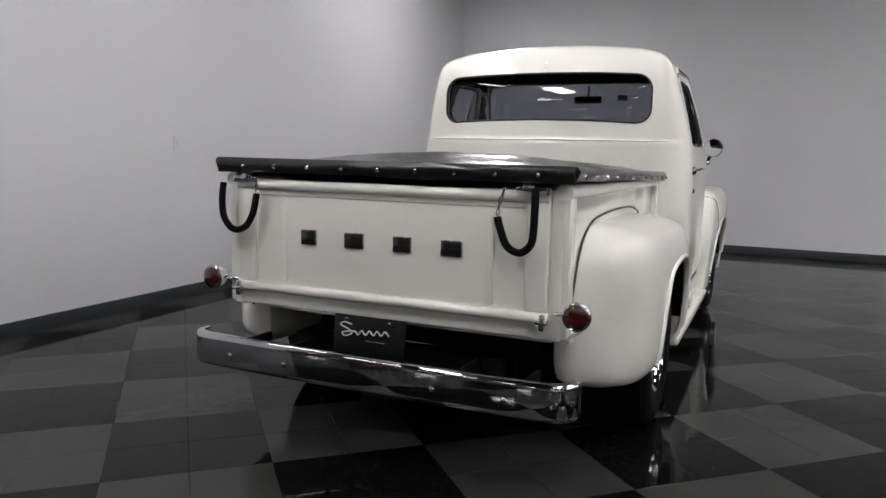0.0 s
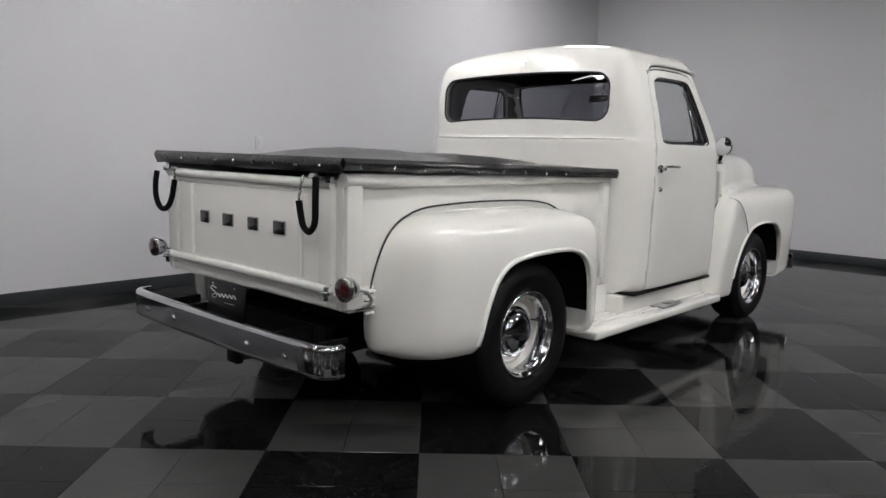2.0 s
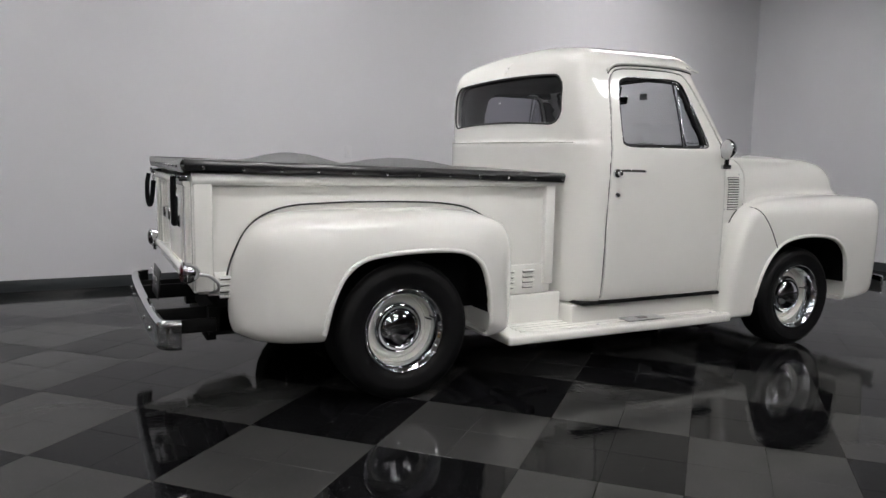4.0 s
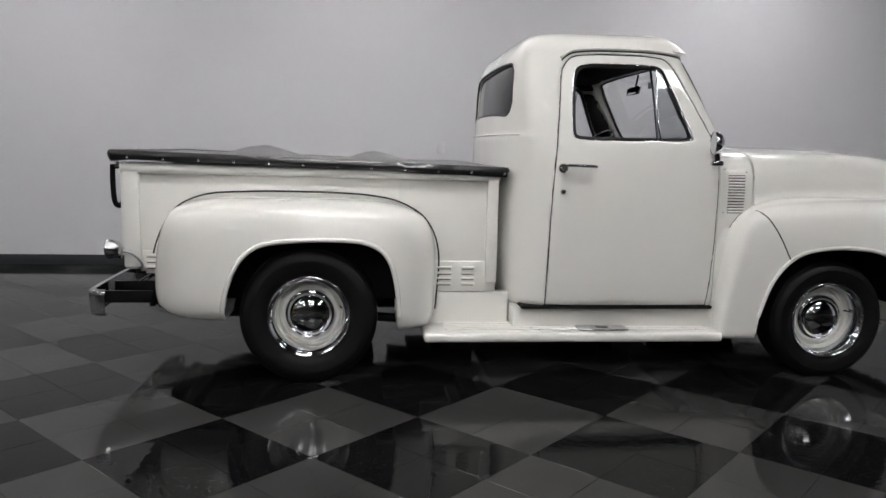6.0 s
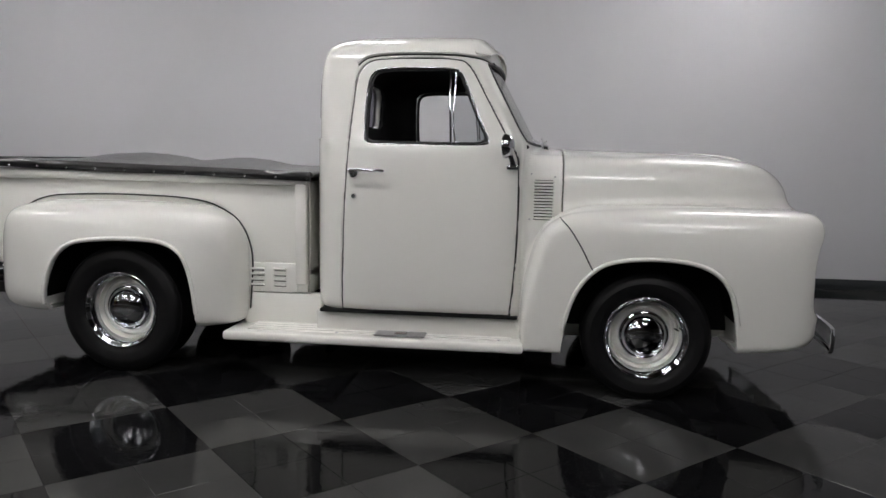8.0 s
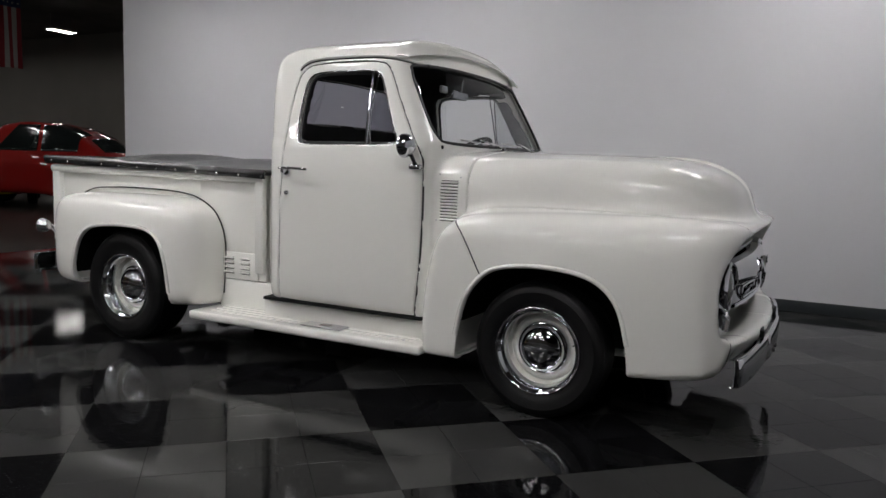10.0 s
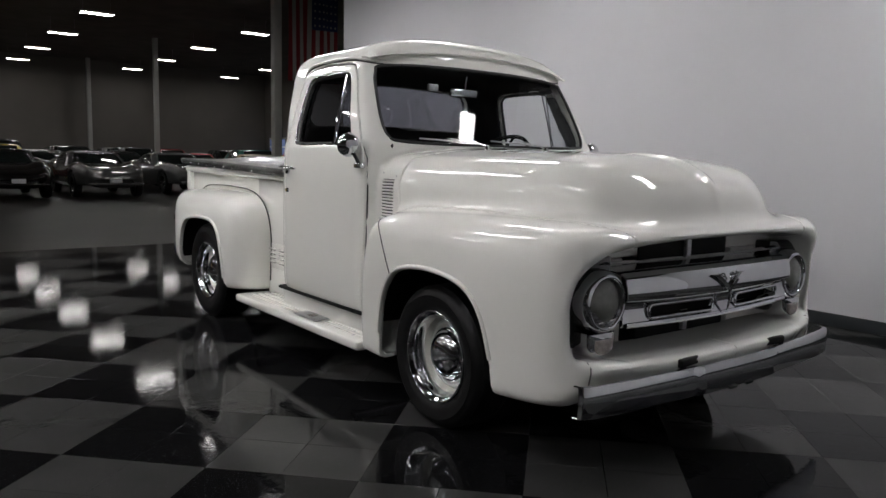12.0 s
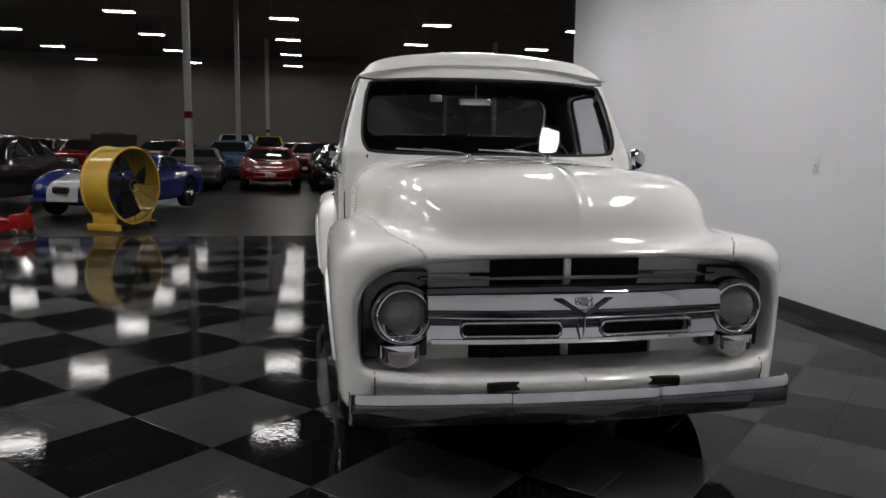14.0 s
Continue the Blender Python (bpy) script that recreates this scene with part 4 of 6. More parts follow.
side_pts = [(x, -0.744, 1.158 - 0.05 * (x + 0.98) / 2.0, 0, -1) for x in np.linspace(-0.985, 1.022, 70)]
fl = flap(side_pts, 0.05)
part("cover_flap", fl, VINYL, cover)
part("cover_flap", mirrored(fl), VINYL, cover)
rear_pts = [(-0.987, y, 1.158, -1, 0) for y in np.linspace(0.744, -0.744, 50)]
part("cover_flap", flap(rear_pts, 0.058), VINYL, cover)
front_pts = [(1.022, y, 1.108, 1, 0) for y in np.linspace(-0.744, 0.744, 30)]
part("cover_flap", flap(front_pts, 0.03), VINYL, cover)
snap = lathe([(0.0, 0.007), (0.004, 0.0065), (0.0075, 0.003), (0.0085, 0.0), (0.0, -0.001)], 12, "z", "snap")
snap.materials.append(CHROME)
for k in range(12):
    x = -0.905 + 0.1735 * k
    z = 1.158 - 0.05 * (x + 0.98) / 2.0 - 0.03
    for sg in (-1, 1):
        part("snap", snap, None, cover, "", pose(x, sg * 0.757, z, 90 * (1 if sg < 0 else -1)))
for k in range(9):
    part("snap", snap, None, cover, "", pose(-1.0, 0.609 - 0.1535 * k, 1.13, 0, -90))


# ---- wheels ----
def wheel(x, side, r, zc, width, yface):
    """side -1: on the right of the truck. yface: how far out the rim's edge stands."""
    w = part("wheel", lathe(spl([(0.06, 0.105), (0.12, 0.1), (0.138, 0.088), (0.152, 0.094), (0.162, 0.112), (0.171, 0.105), (0.176, 0.07), (0.18, 0.045)], 3), 56, "y", "wheel"), PAINT, truck, "cream steel wheel", pose(x, side * yface, zc) if side < 0 else pose(x, side * yface, zc, 0, 0, 180))
    rt = 0.207
    tyre = [(rt - 0.012, 0.012), (rt + 0.004, 0.004), (rt + 0.03, -0.008), (rt + 0.07, -0.014), (r - 0.05, -0.012), (r - 0.022, -0.001), (r - 0.006, 0.018), (r, 0.04),
            (r, width - 0.05), (r - 0.008, width - 0.02), (r - 0.03, width - 0.002), (rt + 0.04, width), (rt - 0.02, width - 0.03)]
    ty = part("tyre", lathe(spl(tyre, 4), 72, "y", "tyre", 30), TYRE, w, "black road tyre")
    for k in range(3):
        yy = 0.055 + k * (width - 0.11) / 2
        part("tread_groove", lathe([(r + 0.0006, yy - 0.004), (r + 0.0006, yy + 0.004)], 48, "y", "tread_groove"), UNDER, ty)
    part("trim_ring", lathe(spl([(0.174, 0.075), (0.177, 0.045), (0.183, 0.018), (0.192, 0.006), (0.2, -0.002), (0.207, -0.003), (0.2105, 0.003), (0.209, 0.012)], 4), 64, "y", "trim_ring"), CHROME, w, "polished chrome trim ring")
    part("hub_cap", lathe(spl([(o, z + 0.056) for o, z in ((0.0, -0.03), (0.03, -0.0285), (0.06, -0.023), (0.085, -0.012), (0.1, 0.0), (0.108, 0.014), (0.113, 0.02), (0.122, 0.024), (0.127, 0.032), (0.126, 0.048))], 4), 56, "y", "hub_cap"), CHROME, w, "domed chrome hub cap")
    part("valve", tube([(0.155, 0.1, 0.035), (0.16, 0.07, 0.036), (0.162, 0.045, 0.037)], 0.004, False, 8, 1.0, "valve"), RUBBER, w)
    part("brake_drum", lathe([(0.0, 0.118), (0.155, 0.12), (0.16, 0.18), (0.0, 0.185)], 32, "y", "brake_drum"), UNDER, w)
    return w


for sg in (-1, 1):
    wheel(0.0, sg, 0.347, 0.345, 0.255, 0.905)
    wheel(2.794, sg, 0.322, 0.32, 0.215, 0.89)

# ---- rear bumper, lamps, plate ----
def bumper_bar(pts, half, bulge, tilt, name):
    """Pressed bar along plan points; its face bulges, its edges turn in."""
    prof = [(0.022, -half + 0.001), (0.004, -half), (-0.004, -half + 0.007), (-bulge * 0.9, -half * 0.6), (-bulge, 0.0), (-bulge * 0.9, half * 0.6), (-0.004, half - 0.007), (0.004, half), (0.022, half - 0.001)]
    prof = spl(prof, 3)
    p = np.array(pts)
    tan = np.gradient(p, axis=0)
    tan /= np.linalg.norm(tan, axis=1)[:, None]
    P = []
    for q, t in zip(p, tan):
        inward = np.array([-t[1], t[0]]) * tilt
        P.append([(q[0] + inward[0] * o, q[1] + inward[1] * o, q[2] + z) for o, z in prof])
    return P


xy = spl([(-1.02, -0.792, 0), (-1.06, -0.79, 0), (-1.098, -0.755, 0), (-1.112, -0.68, 0), (-1.122, -0.4, 0), (-1.125, 0.0, 0), (-1.122, 0.4, 0), (-1.112, 0.68, 0), (-1.098, 0.755, 0), (-1.06, 0.79, 0), (-1.02, 0.792, 0)], 6)
pts = [(x, y, 0.392) for x, y, _ in xy]
rb = part("rear_bumper", sheet(bumper_bar(pts, 0.06, 0.006, -1, "b"), 0.006, "rear_bumper"), CHROME, truck, "chrome rear bumper bar")
for y in (0.576, 0.315, -0.307, -0.57):
    part("bumper_bolt", lathe([(0.0, 0.009), (0.006, 0.008), (0.011, 0.003), (0.012, 0.0), (0, -0.002)], 14, "z", "bumper_bolt"), CHROME, rb, "", pose(-1.134 + 0.008 * abs(y) ** 2, y, 0.386, 0, -90))
for sg in (-1, 1):
    part("bumper_bracket", box(-1.11, -0.72, sg * 0.36 - 0.012, sg * 0.36 + 0.012, 0.35, 0.43, 0.004), UNDER, rb)
    part("bumper_bracket", box(-1.11, -0.84, sg * 0.60 - 0.01, sg * 0.60 + 0.01, 0.355, 0.42, 0.004), UNDER, rb)

plate = part("display_plate", moved(box(-0.003, 0.003, -0.152, 0.152, -0.076, 0.076, 0.0025, 2), pose(-1.045, -0.005, 0.512, 0, 6, 0)), PLATE, truck, "black display plate with silver script mark")
for y, z in ((0.09, 0.062), (-0.09, 0.062), (0.09, -0.062), (-0.09, -0.062)):
    part("plate_screw", lathe([(0.0, 0.005), (0.006, 0.003), (0.007, 0.0), (0, -0.001)], 10, "z", "plate_screw"), CHROME, plate, "", pose(-1.0495 - z * 0.105, y - 0.005, 0.512 + z, 0, -90))
script = [(0.07, 0.556), (0.1, 0.562), (0.118, 0.55), (0.085, 0.536), (0.07, 0.522), (0.1, 0.508), (0.112, 0.52), (0.06, 0.53)]
script += [(0.045 - 0.0165 * k, 0.522 + (0.012 if k % 2 else -0.004) + 0.0012 * k) for k in range(9)]
part("script_mark", tube(spl([(-1.05 - (z - 0.512) * 0.105, y - 0.005, z) for y, z in script], 6), 0.0028, False, 6, 1.0, "script_mark"), SILVER, plate, "silver script flourish")
for k, (w, z) in enumerate(((0.085, 0.494), (0.1, 0.474))):
    part("print_bar", box(-1.0505 + (z - 0.512) * -0.105 - 0.001, -1.048 + (z - 0.512) * -0.105, -0.035 - w / 2, -0.035 + w / 2, z - 0.004, z + (0.004 if k == 0 else 0.001)), SILVER, plate, "small silver print bar")

for sg in (-1, 1):
    y = sg * 0.77
    lamp = part("tail_lamp", lathe(spl([(0.0, 0.075), (0.012, 0.073), (0.03, 0.06), (0.042, 0.04), (0.047, 0.018), (0.05, 0.012), (0.049, 0.0), (0.042, -0.004)], 4), 32, "x", "tail_lamp"), CHROME, truck, "round chrome tail lamp with red lens", pose(-1.005, y, 0.665))
    part("lens", lathe(spl([(0.0, -0.016), (0.02, -0.014), (0.034, -0.009), (0.041, -0.002), (0.041, 0.004)], 4), 28, "x", "lens"), LENS_RED, lamp, "ribbed red glass lens")
    part("lamp_stalk", tube([(0.03, -sg * 0.02, 0.0), (0.05, -sg * 0.06, -0.005), (0.06, -sg * 0.09, -0.008)], 0.011, False, 10, 0.7, "lamp_stalk"), CHROME, lamp)
    part("wiring_conduit", tube(spl([(0.055, 0.0, -0.008), (0.11, 0.0, -0.018), (0.15, -sg * 0.008, -0.055), (0.155, -sg * 0.03, -0.09), (0.125, -sg * 0.07, -0.105)], 5), 0.0075, False, 8, 1.0, "wiring_conduit"), STEEL, lamp)

# ---- front end ----
def u_shell(x0, x1, half, top, drop):
    """A pod with a flat top and a round bottom, its face rounded over."""
    out = [(-half, top)] + [(-half * math.cos(t), -drop * math.sin(t)) for t in np.linspace(0, math.pi, 13)] + [(half, top)]
    P = []
    for x, k in ((x0, 1.0), (x1 - 0.02, 1.0), (x1 - 0.006, 0.95), (x1, 0.84), (x1 + 0.004, 0.5), (x1 + 0.005, 0.02)):
        P.append([(x, u * k, (v - top / 2) * k + top / 2) for u, v in out + out[:1]])
    return sheet(P, 0, "pod")


part("grille_void", box(3.436, 3.446, -0.32, 0.32, 0.44, 0.872), UNDER, truck, "black grille opening")
for sg in (-1, 1):
    # black block darkens the recess in place of deep shade
    part("lamp_recess", box(3.44, 3.52, min(sg * 0.585, sg * 0.842), max(sg * 0.585, sg * 0.842), 0.50, 0.845, 0.01), BLACK, truck, "black block painted for shade round the headlight")
ys = np.linspace(-0.60, 0.60, 49)
P = []
for z, off in ((0.797, -0.15), (0.794, -0.06), (0.788, -0.03), (0.778, -0.008), (0.764, 0.002), (0.72, 0.012), (0.684, 0.013), (0.67, 0.006), (0.66, -0.012), (0.655, -0.06)):
    P.append([(3.655 - 0.13 * y * y + off, y, z - 0.012 * (abs(y) / 0.6) ** 3 * (z - 0.72) * 8) for y in ys])
bar = part("grille_bar", sheet(P, 0.006, "grille_bar"), CHROME, truck, "wide chrome grille bar with lower slots")
P = []
for z, off in ((0.602, -0.05), (0.598, -0.01), (0.59, 0.006), (0.58, 0.01), (0.571, 0.004), (0.566, -0.03)):
    P.append([(3.648 - 0.13 * y * y + off, y, z) for y in np.linspace(-0.585, 0.585, 41)])
part("lower_bar", sheet(P, 0.005, "lower_bar"), CHROME, bar)
for sg in (-1, 1):
    loop = [(3.652 - 0.13 * u * u, sg * u, v) for u, v in rounded(0.085, 0.47, 0.601, 0.654, 0.018)]
    part("slot_frame", tube(loop, 0.007, True, 8, 1.0, "slot_frame"), CHROME, bar)
    P = [[(3.648 - 0.13 * u * u + off, sg * u, z) for u in np.linspace(0.465, 0.6, 9)[::sg]] for z, off in ((0.668, -0.004), (0.655, -0.008), (0.63, -0.006), (0.605, 0.0), (0.59, 0.002), (0.572, -0.012))]
    part("bar_end", sheet(P, 0.005, "bar_end"), CHROME, bar)
    # added black panel paints the inside of the slot as shaded
    part("slot_back", box(3.53, 3.536, min(sg * 0.07, sg * 0.49), max(sg * 0.07, sg * 0.49), 0.585, 0.67), UNDER, bar, "black panel painted for shade inside the grille slot")
P = [[(3.648 - 0.13 * y * y + off, y, z) for y in np.linspace(-0.09, 0.09, 9)] for z, off in ((0.668, 0.004), (0.65, -0.004), (0.62, -0.006), (0.6, 0.002), (0.585, 0.004))]
part("bar_middle", sheet(P, 0.005, "bar_middle"), CHROME, bar)
P = []
for z, off in ((0.822, -0.035), (0.819, -0.008), (0.813, -0.004), (0.809, -0.03)):
    P.append([(3.60 - 0.13 * y * y + off, y, z) for y in np.linspace(-0.62, 0.62, 31)])
part("upper_bar", sheet(P, 0.003, "upper_bar"), CHROME, bar)
part("centre_post", box(3.449, 3.47, -0.015, 0.015, 0.47, 0.875, 0.003), STEEL, bar)
v1 = [(3.672, 0.118, 0.752), (3.682, 0.0, 0.675), (3.672, -0.118, 0.752), (3.676, -0.085, 0.752), (3.684, 0.0, 0.697), (3.676, 0.085, 0.752)]
vm = raw(np.vstack([v1, np.array(v1) - [0.02, 0, 0]]), [(0, 1, 4, 5), (1, 2, 3, 4), (6, 11, 10, 7), (7, 10, 9, 8), (0, 6, 7, 1), (1, 7, 8, 2), (2, 8, 9, 3), (3, 9, 10, 4), (4, 10, 11, 5), (5, 11, 6, 0)], "emblem", 20)
em = part("v_emblem", vm, CHROME, bar, "chrome V-shaped emblem")
part("emblem_tail", tube([(3.678, 0.0, 0.676), (3.676, 0.0, 0.63), (3.668, 0.0, 0.592)], [0.012, 0.009, 0.004], False, 6, 0.6, "emblem_tail"), CHROME, em)
for dy, dz, r in ((0.012, 0.755, 0.011), (0.012, 0.735, 0.013), (-0.016, 0.755, 0.008), (-0.016, 0.738, 0.008)):
    part("emblem_ring", tube([(3.688, dy + r * math.cos(t), dz + r * math.sin(t)) for t in np.linspace(0, 2 * math.pi, 13)[:-1]], 0.003, True, 6, 1.0, "emblem_ring"), CHROME, em)
for sg in (-1, 1):
    hl = part("headlight", lathe(spl([(0.088, 0.002), (0.092, 0.018), (0.1, 0.024), (0.112, 0.016), (0.121, -0.004), (0.125, -0.05), (0.12, -0.1)], 4), 48, "x", "headlight"), CHROME, truck, "round headlight in chrome bezel", pose(3.578, sg * 0.69, 0.679))
    part("lens", lathe(spl([(0.0, 0.034), (0.03, 0.032), (0.06, 0.024), (0.082, 0.01), (0.091, -0.004)], 5), 40, "x", "lens"), LENS_CLEAR, hl, "ribbed clear glass lens")
    part("lamp_pod", join(moved(box(-0.05, 0.05, -0.085, 0.085, -0.07, 0.06, 0.03, 3), pose(-0.03, 0, -0.02))), CHROME, hl)
    pl = part("parking_light", u_shell(-0.06, 0.03, 0.078, 0.05, 0.05), CHROME, truck, "chrome parking light with pinkish lens below the headlight", pose(3.562, sg * 0.70, 0.517))
    part("lens", u_shell(-0.01, 0.014, 0.052, 0.03, 0.034), LENS_AMBER, pl, "pinkish clear lens", pose(0.027, -sg * 0.004, -0.004))
val = []
for x, z in spl([(3.45, 0.462), (3.56, 0.458), (3.64, 0.449), (3.668, 0.437), (3.66, 0.40), (3.625, 0.345), (3.585, 0.31)], 4):
    val.append([(x - 0.15 * abs(y) ** 2.2, y, z) for y in np.linspace(-0.86, 0.86, 45)])
part("front_valance", sheet(val, 0.008, "front_valance"), PAINT, truck, "white valance below the grille")
for sg in (-1, 1):
    sp = onto(clip_field, [(3.95, sg * 0.32, 0.428)], (-1, 0, 0), 0.6)[0]
    part("bumper_slot", moved(box(-0.02, 0.003, -0.068, 0.068, -0.018, 0.018, 0.008, 3), pose(sp[0], sp[1], sp[2], 0, 0, -sg * 6)), UNDER, truck, "dark slot above the bumper")
    vs = onto(clip_field, [(3.95, sg * 0.8, z) for z in np.linspace(0.47, 0.33, 8)], (-1, 0, 0), 0.6)
    part("valance_seam", tube(vs, 0.003, False, 6, 1.0, "valance_seam"), RUBBER, truck)
xy = spl([(3.66, -0.9), (3.688, -0.873), (3.715, -0.70), (3.738, -0.4), (3.743, -0.31), (3.751, -0.285), (3.755, -0.2), (3.758, 0.0), (3.755, 0.2), (3.751, 0.285), (3.743, 0.31), (3.738, 0.4), (3.715, 0.70), (3.688, 0.873), (3.66, 0.9)], 6)
P = []
for x, y in xy:
    P.append([(x + o, y, z) for o, z in ((-0.022, 0.409), (-0.014, 0.4115), (-0.004, 0.409), (0.0, 0.402), (0.004, 0.355), (0.0, 0.296), (-0.004, 0.29), (-0.022, 0.288))])
fb = part("front_bumper", sheet(np.array(P)[::-1], 0.005, "front_bumper"), CHROME, truck, "flat chrome front bumper")
for sg in (-1, 1):
    for k in range(3):
        part("bumper_bolt", lathe([(0.0, 0.01), (0.006, 0.009), (0.01, 0.003), (0.011, 0.0), (0, -0.002)], 12, "z", "bumper_bolt"), CHROME, fb, "", pose(3.695 - 0.006 * k, sg * (0.37 + 0.035 * k), 0.412))
    part("bumper_iron", box(3.3, 3.70, sg * 0.40 - 0.02, sg * 0.40 + 0.02, 0.33, 0.40, 0.005), UNDER, fb)
    part("plate_clip", box(3.755, 3.763, sg * 0.06 - 0.03, sg * 0.06 + 0.03, 0.285, 0.297, 0.003), UNDER, fb)

# cowl vents
for side in (1, -1):
    base = onto(cab_field, [(2.26, -1.1, 1.0)], (0, 1, 0))[0]
    host = cab
    # black sheet behind the louvers paints the shade in their gaps
    grid = np.array([onto(cab_field, [(x, -1.1, z) for x in np.linspace(2.217, 2.311, 8)], (0, 1, 0), 0.6, 0.0008) for z in np.linspace(1.096, 0.892, 16)])
    vent_shade_mesh = sheet(grid, 0.0, "vent_screen")
    part("vent_screen", vent_shade_mesh if side > 0 else mirrored(vent_shade_mesh), UNDER, host, "dark sheet painted for shade between the louvers")
    for k in range(13):
        z = 1.087 - 0.0155 * k
        q = onto(cab_field, [(x, -1.1, z) for x in np.linspace(2.218 - 0.004 * (1 - k / 12), 2.312, 8)], (0, 1, 0), 0.6, 0.001)
        me = tube(q, 0.0078, False, 8, 0.75, "vent_louver")
        part("vent_louver", me if side > 0 else mirrored(me), PAINT, host)
    for x, z in ((2.2, 1.125), (2.32, 1.112), (2.196, 0.895), (2.318, 0.885)):
        p = onto(cab_field, [(x, -1.1, z)], (0, 1, 0))[0]
        part("vent_screw", lathe([(0.0, -0.003), (0.004, -0.002), (0.0055, 0.0), (0, 0.001)], 10, "y", "vent_screw"), STEEL, host, "", pose(p[0], side * p[1], p[2]) if side > 0 else pose(p[0], -p[1], p[2], 0, 0, 180))

# mirrors
for sg in (-1, 1):
    y0 = abs(onto(cab_field, [(2.1, -1.1, 1.165)], (0, 1, 0))[0][1])
    base = part("side_mirror", moved(box(-0.03, 0.035, -0.02, 0.016, -0.014, 0.014, 0.009, 3), pose(2.105, sg * (y0 + 0.008), 1.158, 0, 0, 0)), CHROME, truck, "round chrome mirror on a black arm")
    part("mirror_arm", tube([(2.11, sg * (y0 + 0.012), 1.165), (2.095, sg * (y0 + 0.03), 1.21), (2.085, sg * (y0 + 0.055), 1.275)], 0.014, False, 10, 0.7, "mirror_arm"), BLACK, base)
    head = part("mirror_head", lathe(spl([(0.0, 0.05), (0.028, 0.046), (0.048, 0.034), (0.059, 0.015), (0.062, 0.002), (0.059, -0.004)], 4), 32, "x", "mirror_head"), CHROME, base, "", pose(2.065, sg * (y0 + 0.05), 1.262, 0, 0, sg * 10))
    part("mirror_glass", lathe([(0.0, -0.002), (0.058, -0.002), (0.0595, 0.001)], 28, "x", "mirror_glass"), CHROME, head)

# wipers
for y0 in (-0.16, 0.30):
    a = onto(cab_field, [(2.6, y0, 1.285)], (-1, 0, 0), 1.0, 0.012)[0]
    b = onto(cab_field, [(2.6, y0 - 0.33, 1.30)], (-1, 0, 0), 1.0, 0.03)[0]
    arm = part("wiper", tube([(a[0] + 0.03, y0, 1.272), (a[0] + 0.02, y0 - 0.05, 1.29), (b[0] + 0.02, y0 - 0.26, 1.312)], [0.008, 0.005, 0.003], False, 8, 0.8, "wiper"), CHROME, truck, "chrome wiper arm")
    bl = onto(cab_field, [(2.6, y0 - 0.10 - 0.30 * t, 1.292 + 0.014 * t) for t in np.linspace(0, 1, 8)], (-1, 0, 0), 1.0, 0.012)
    part("wiper_blade", tube(bl, 0.0045, False, 6, 1.0, "wiper_blade"), STEEL, arm)
    part("wiper_pivot", lathe([(0.0, 0.022), (0.012, 0.018), (0.016, 0.0), (0, -0.001)], 16, "z", "wiper_pivot"), CHROME, arm, "", pose(a[0] + 0.03, y0, 1.262))

# cabin
part("bench_seat", join(box(1.13, 1.62, -0.66, 0.66, 0.62, 0.84, 0.05, 4), moved(box(-0.08, 0.08, -0.66, 0.66, 0.0, 0.48, 0.05, 4), pose(1.2, 0, 0.80, 0, -12, 0))), VINYL, truck, "black vinyl bench seat")
part("dashboard", join(box(1.98, 2.18, -0.70, 0.70, 1.0, 1.24, 0.04, 4), box(1.95, 2.05, 0.18, 0.55, 1.10, 1.22, 0.03, 3)), DARK, truck)
sw = part("steering_wheel", tube([(1.80 + 0.20 * 0.72 * math.cos(t) * 0.9, 0.36 + 0.2 * math.sin(t), 1.24 + 0.2 * 0.55 * math.cos(t)) for t in np.linspace(0, 2 * math.pi, 37)[:-1]], 0.013, True, 8, 1.0, "steering_wheel"), BLACK, truck, "black steering wheel")
part("steering_column", tube([(1.80, 0.36, 1.24), (2.1, 0.36, 0.98)], 0.025, False, 10, 1.0, "steering_column"), BLACK, sw)
for s in (0.0, 2.1, 4.2):
    part("spoke", tube([(1.80, 0.36, 1.24), (1.80 + 0.13 * math.cos(s), 0.36 + 0.2 * math.sin(s), 1.24 + 0.11 * math.cos(s))], 0.009, False, 6, 1.0, "spoke"), BLACK, sw)
rm = part("rear_view_mirror", moved(box(-0.012, 0.012, -0.10, 0.10, -0.026, 0.026, 0.012, 3), pose(1.93, -0.06, 1.585, 0, 10, 0)), CHROME, truck, "interior mirror")
part("mirror_stem", tube([(1.94, -0.06, 1.6), (1.955, -0.06, 1.68)], 0.006, False, 8, 1.0, "mirror_stem"), CHROME, rm)
part("roof_dial", moved(box(-0.01, 0.01, -0.035, 0.035, -0.02, 0.02, 0.006), pose(1.95, -0.30, 1.60)), STEEL, truck, "small grey sticker on the glass")

# chassis
part("chassis_frame", join(box(-0.85, 3.5, -0.46, -0.38, 0.30, 0.44), box(-0.85, 3.5, 0.38, 0.46, 0.30, 0.44), box(-0.80, -0.72, -0.46, 0.46, 0.32, 0.42), box(0.9, 1.0, -0.46, 0.46, 0.32, 0.42), box(2.2, 3.4, -0.45, 0.45, 0.34, 0.7), box(-0.5, 0.4, -0.5, 0.5, 0.36, 0.425)), UNDER, truck, "black chassis frame and underbody")
part("rear_axle", join(box(-0.05, 0.05, -0.72, 0.72, 0.30, 0.39, 0.02), box(-0.13, 0.13, -0.14, 0.14, 0.22, 0.47, 0.08, 4)), UNDER, truck)
part("front_axle", box(2.76, 2.83, -0.72, 0.72, 0.24, 0.32, 0.015), UNDER, truck)
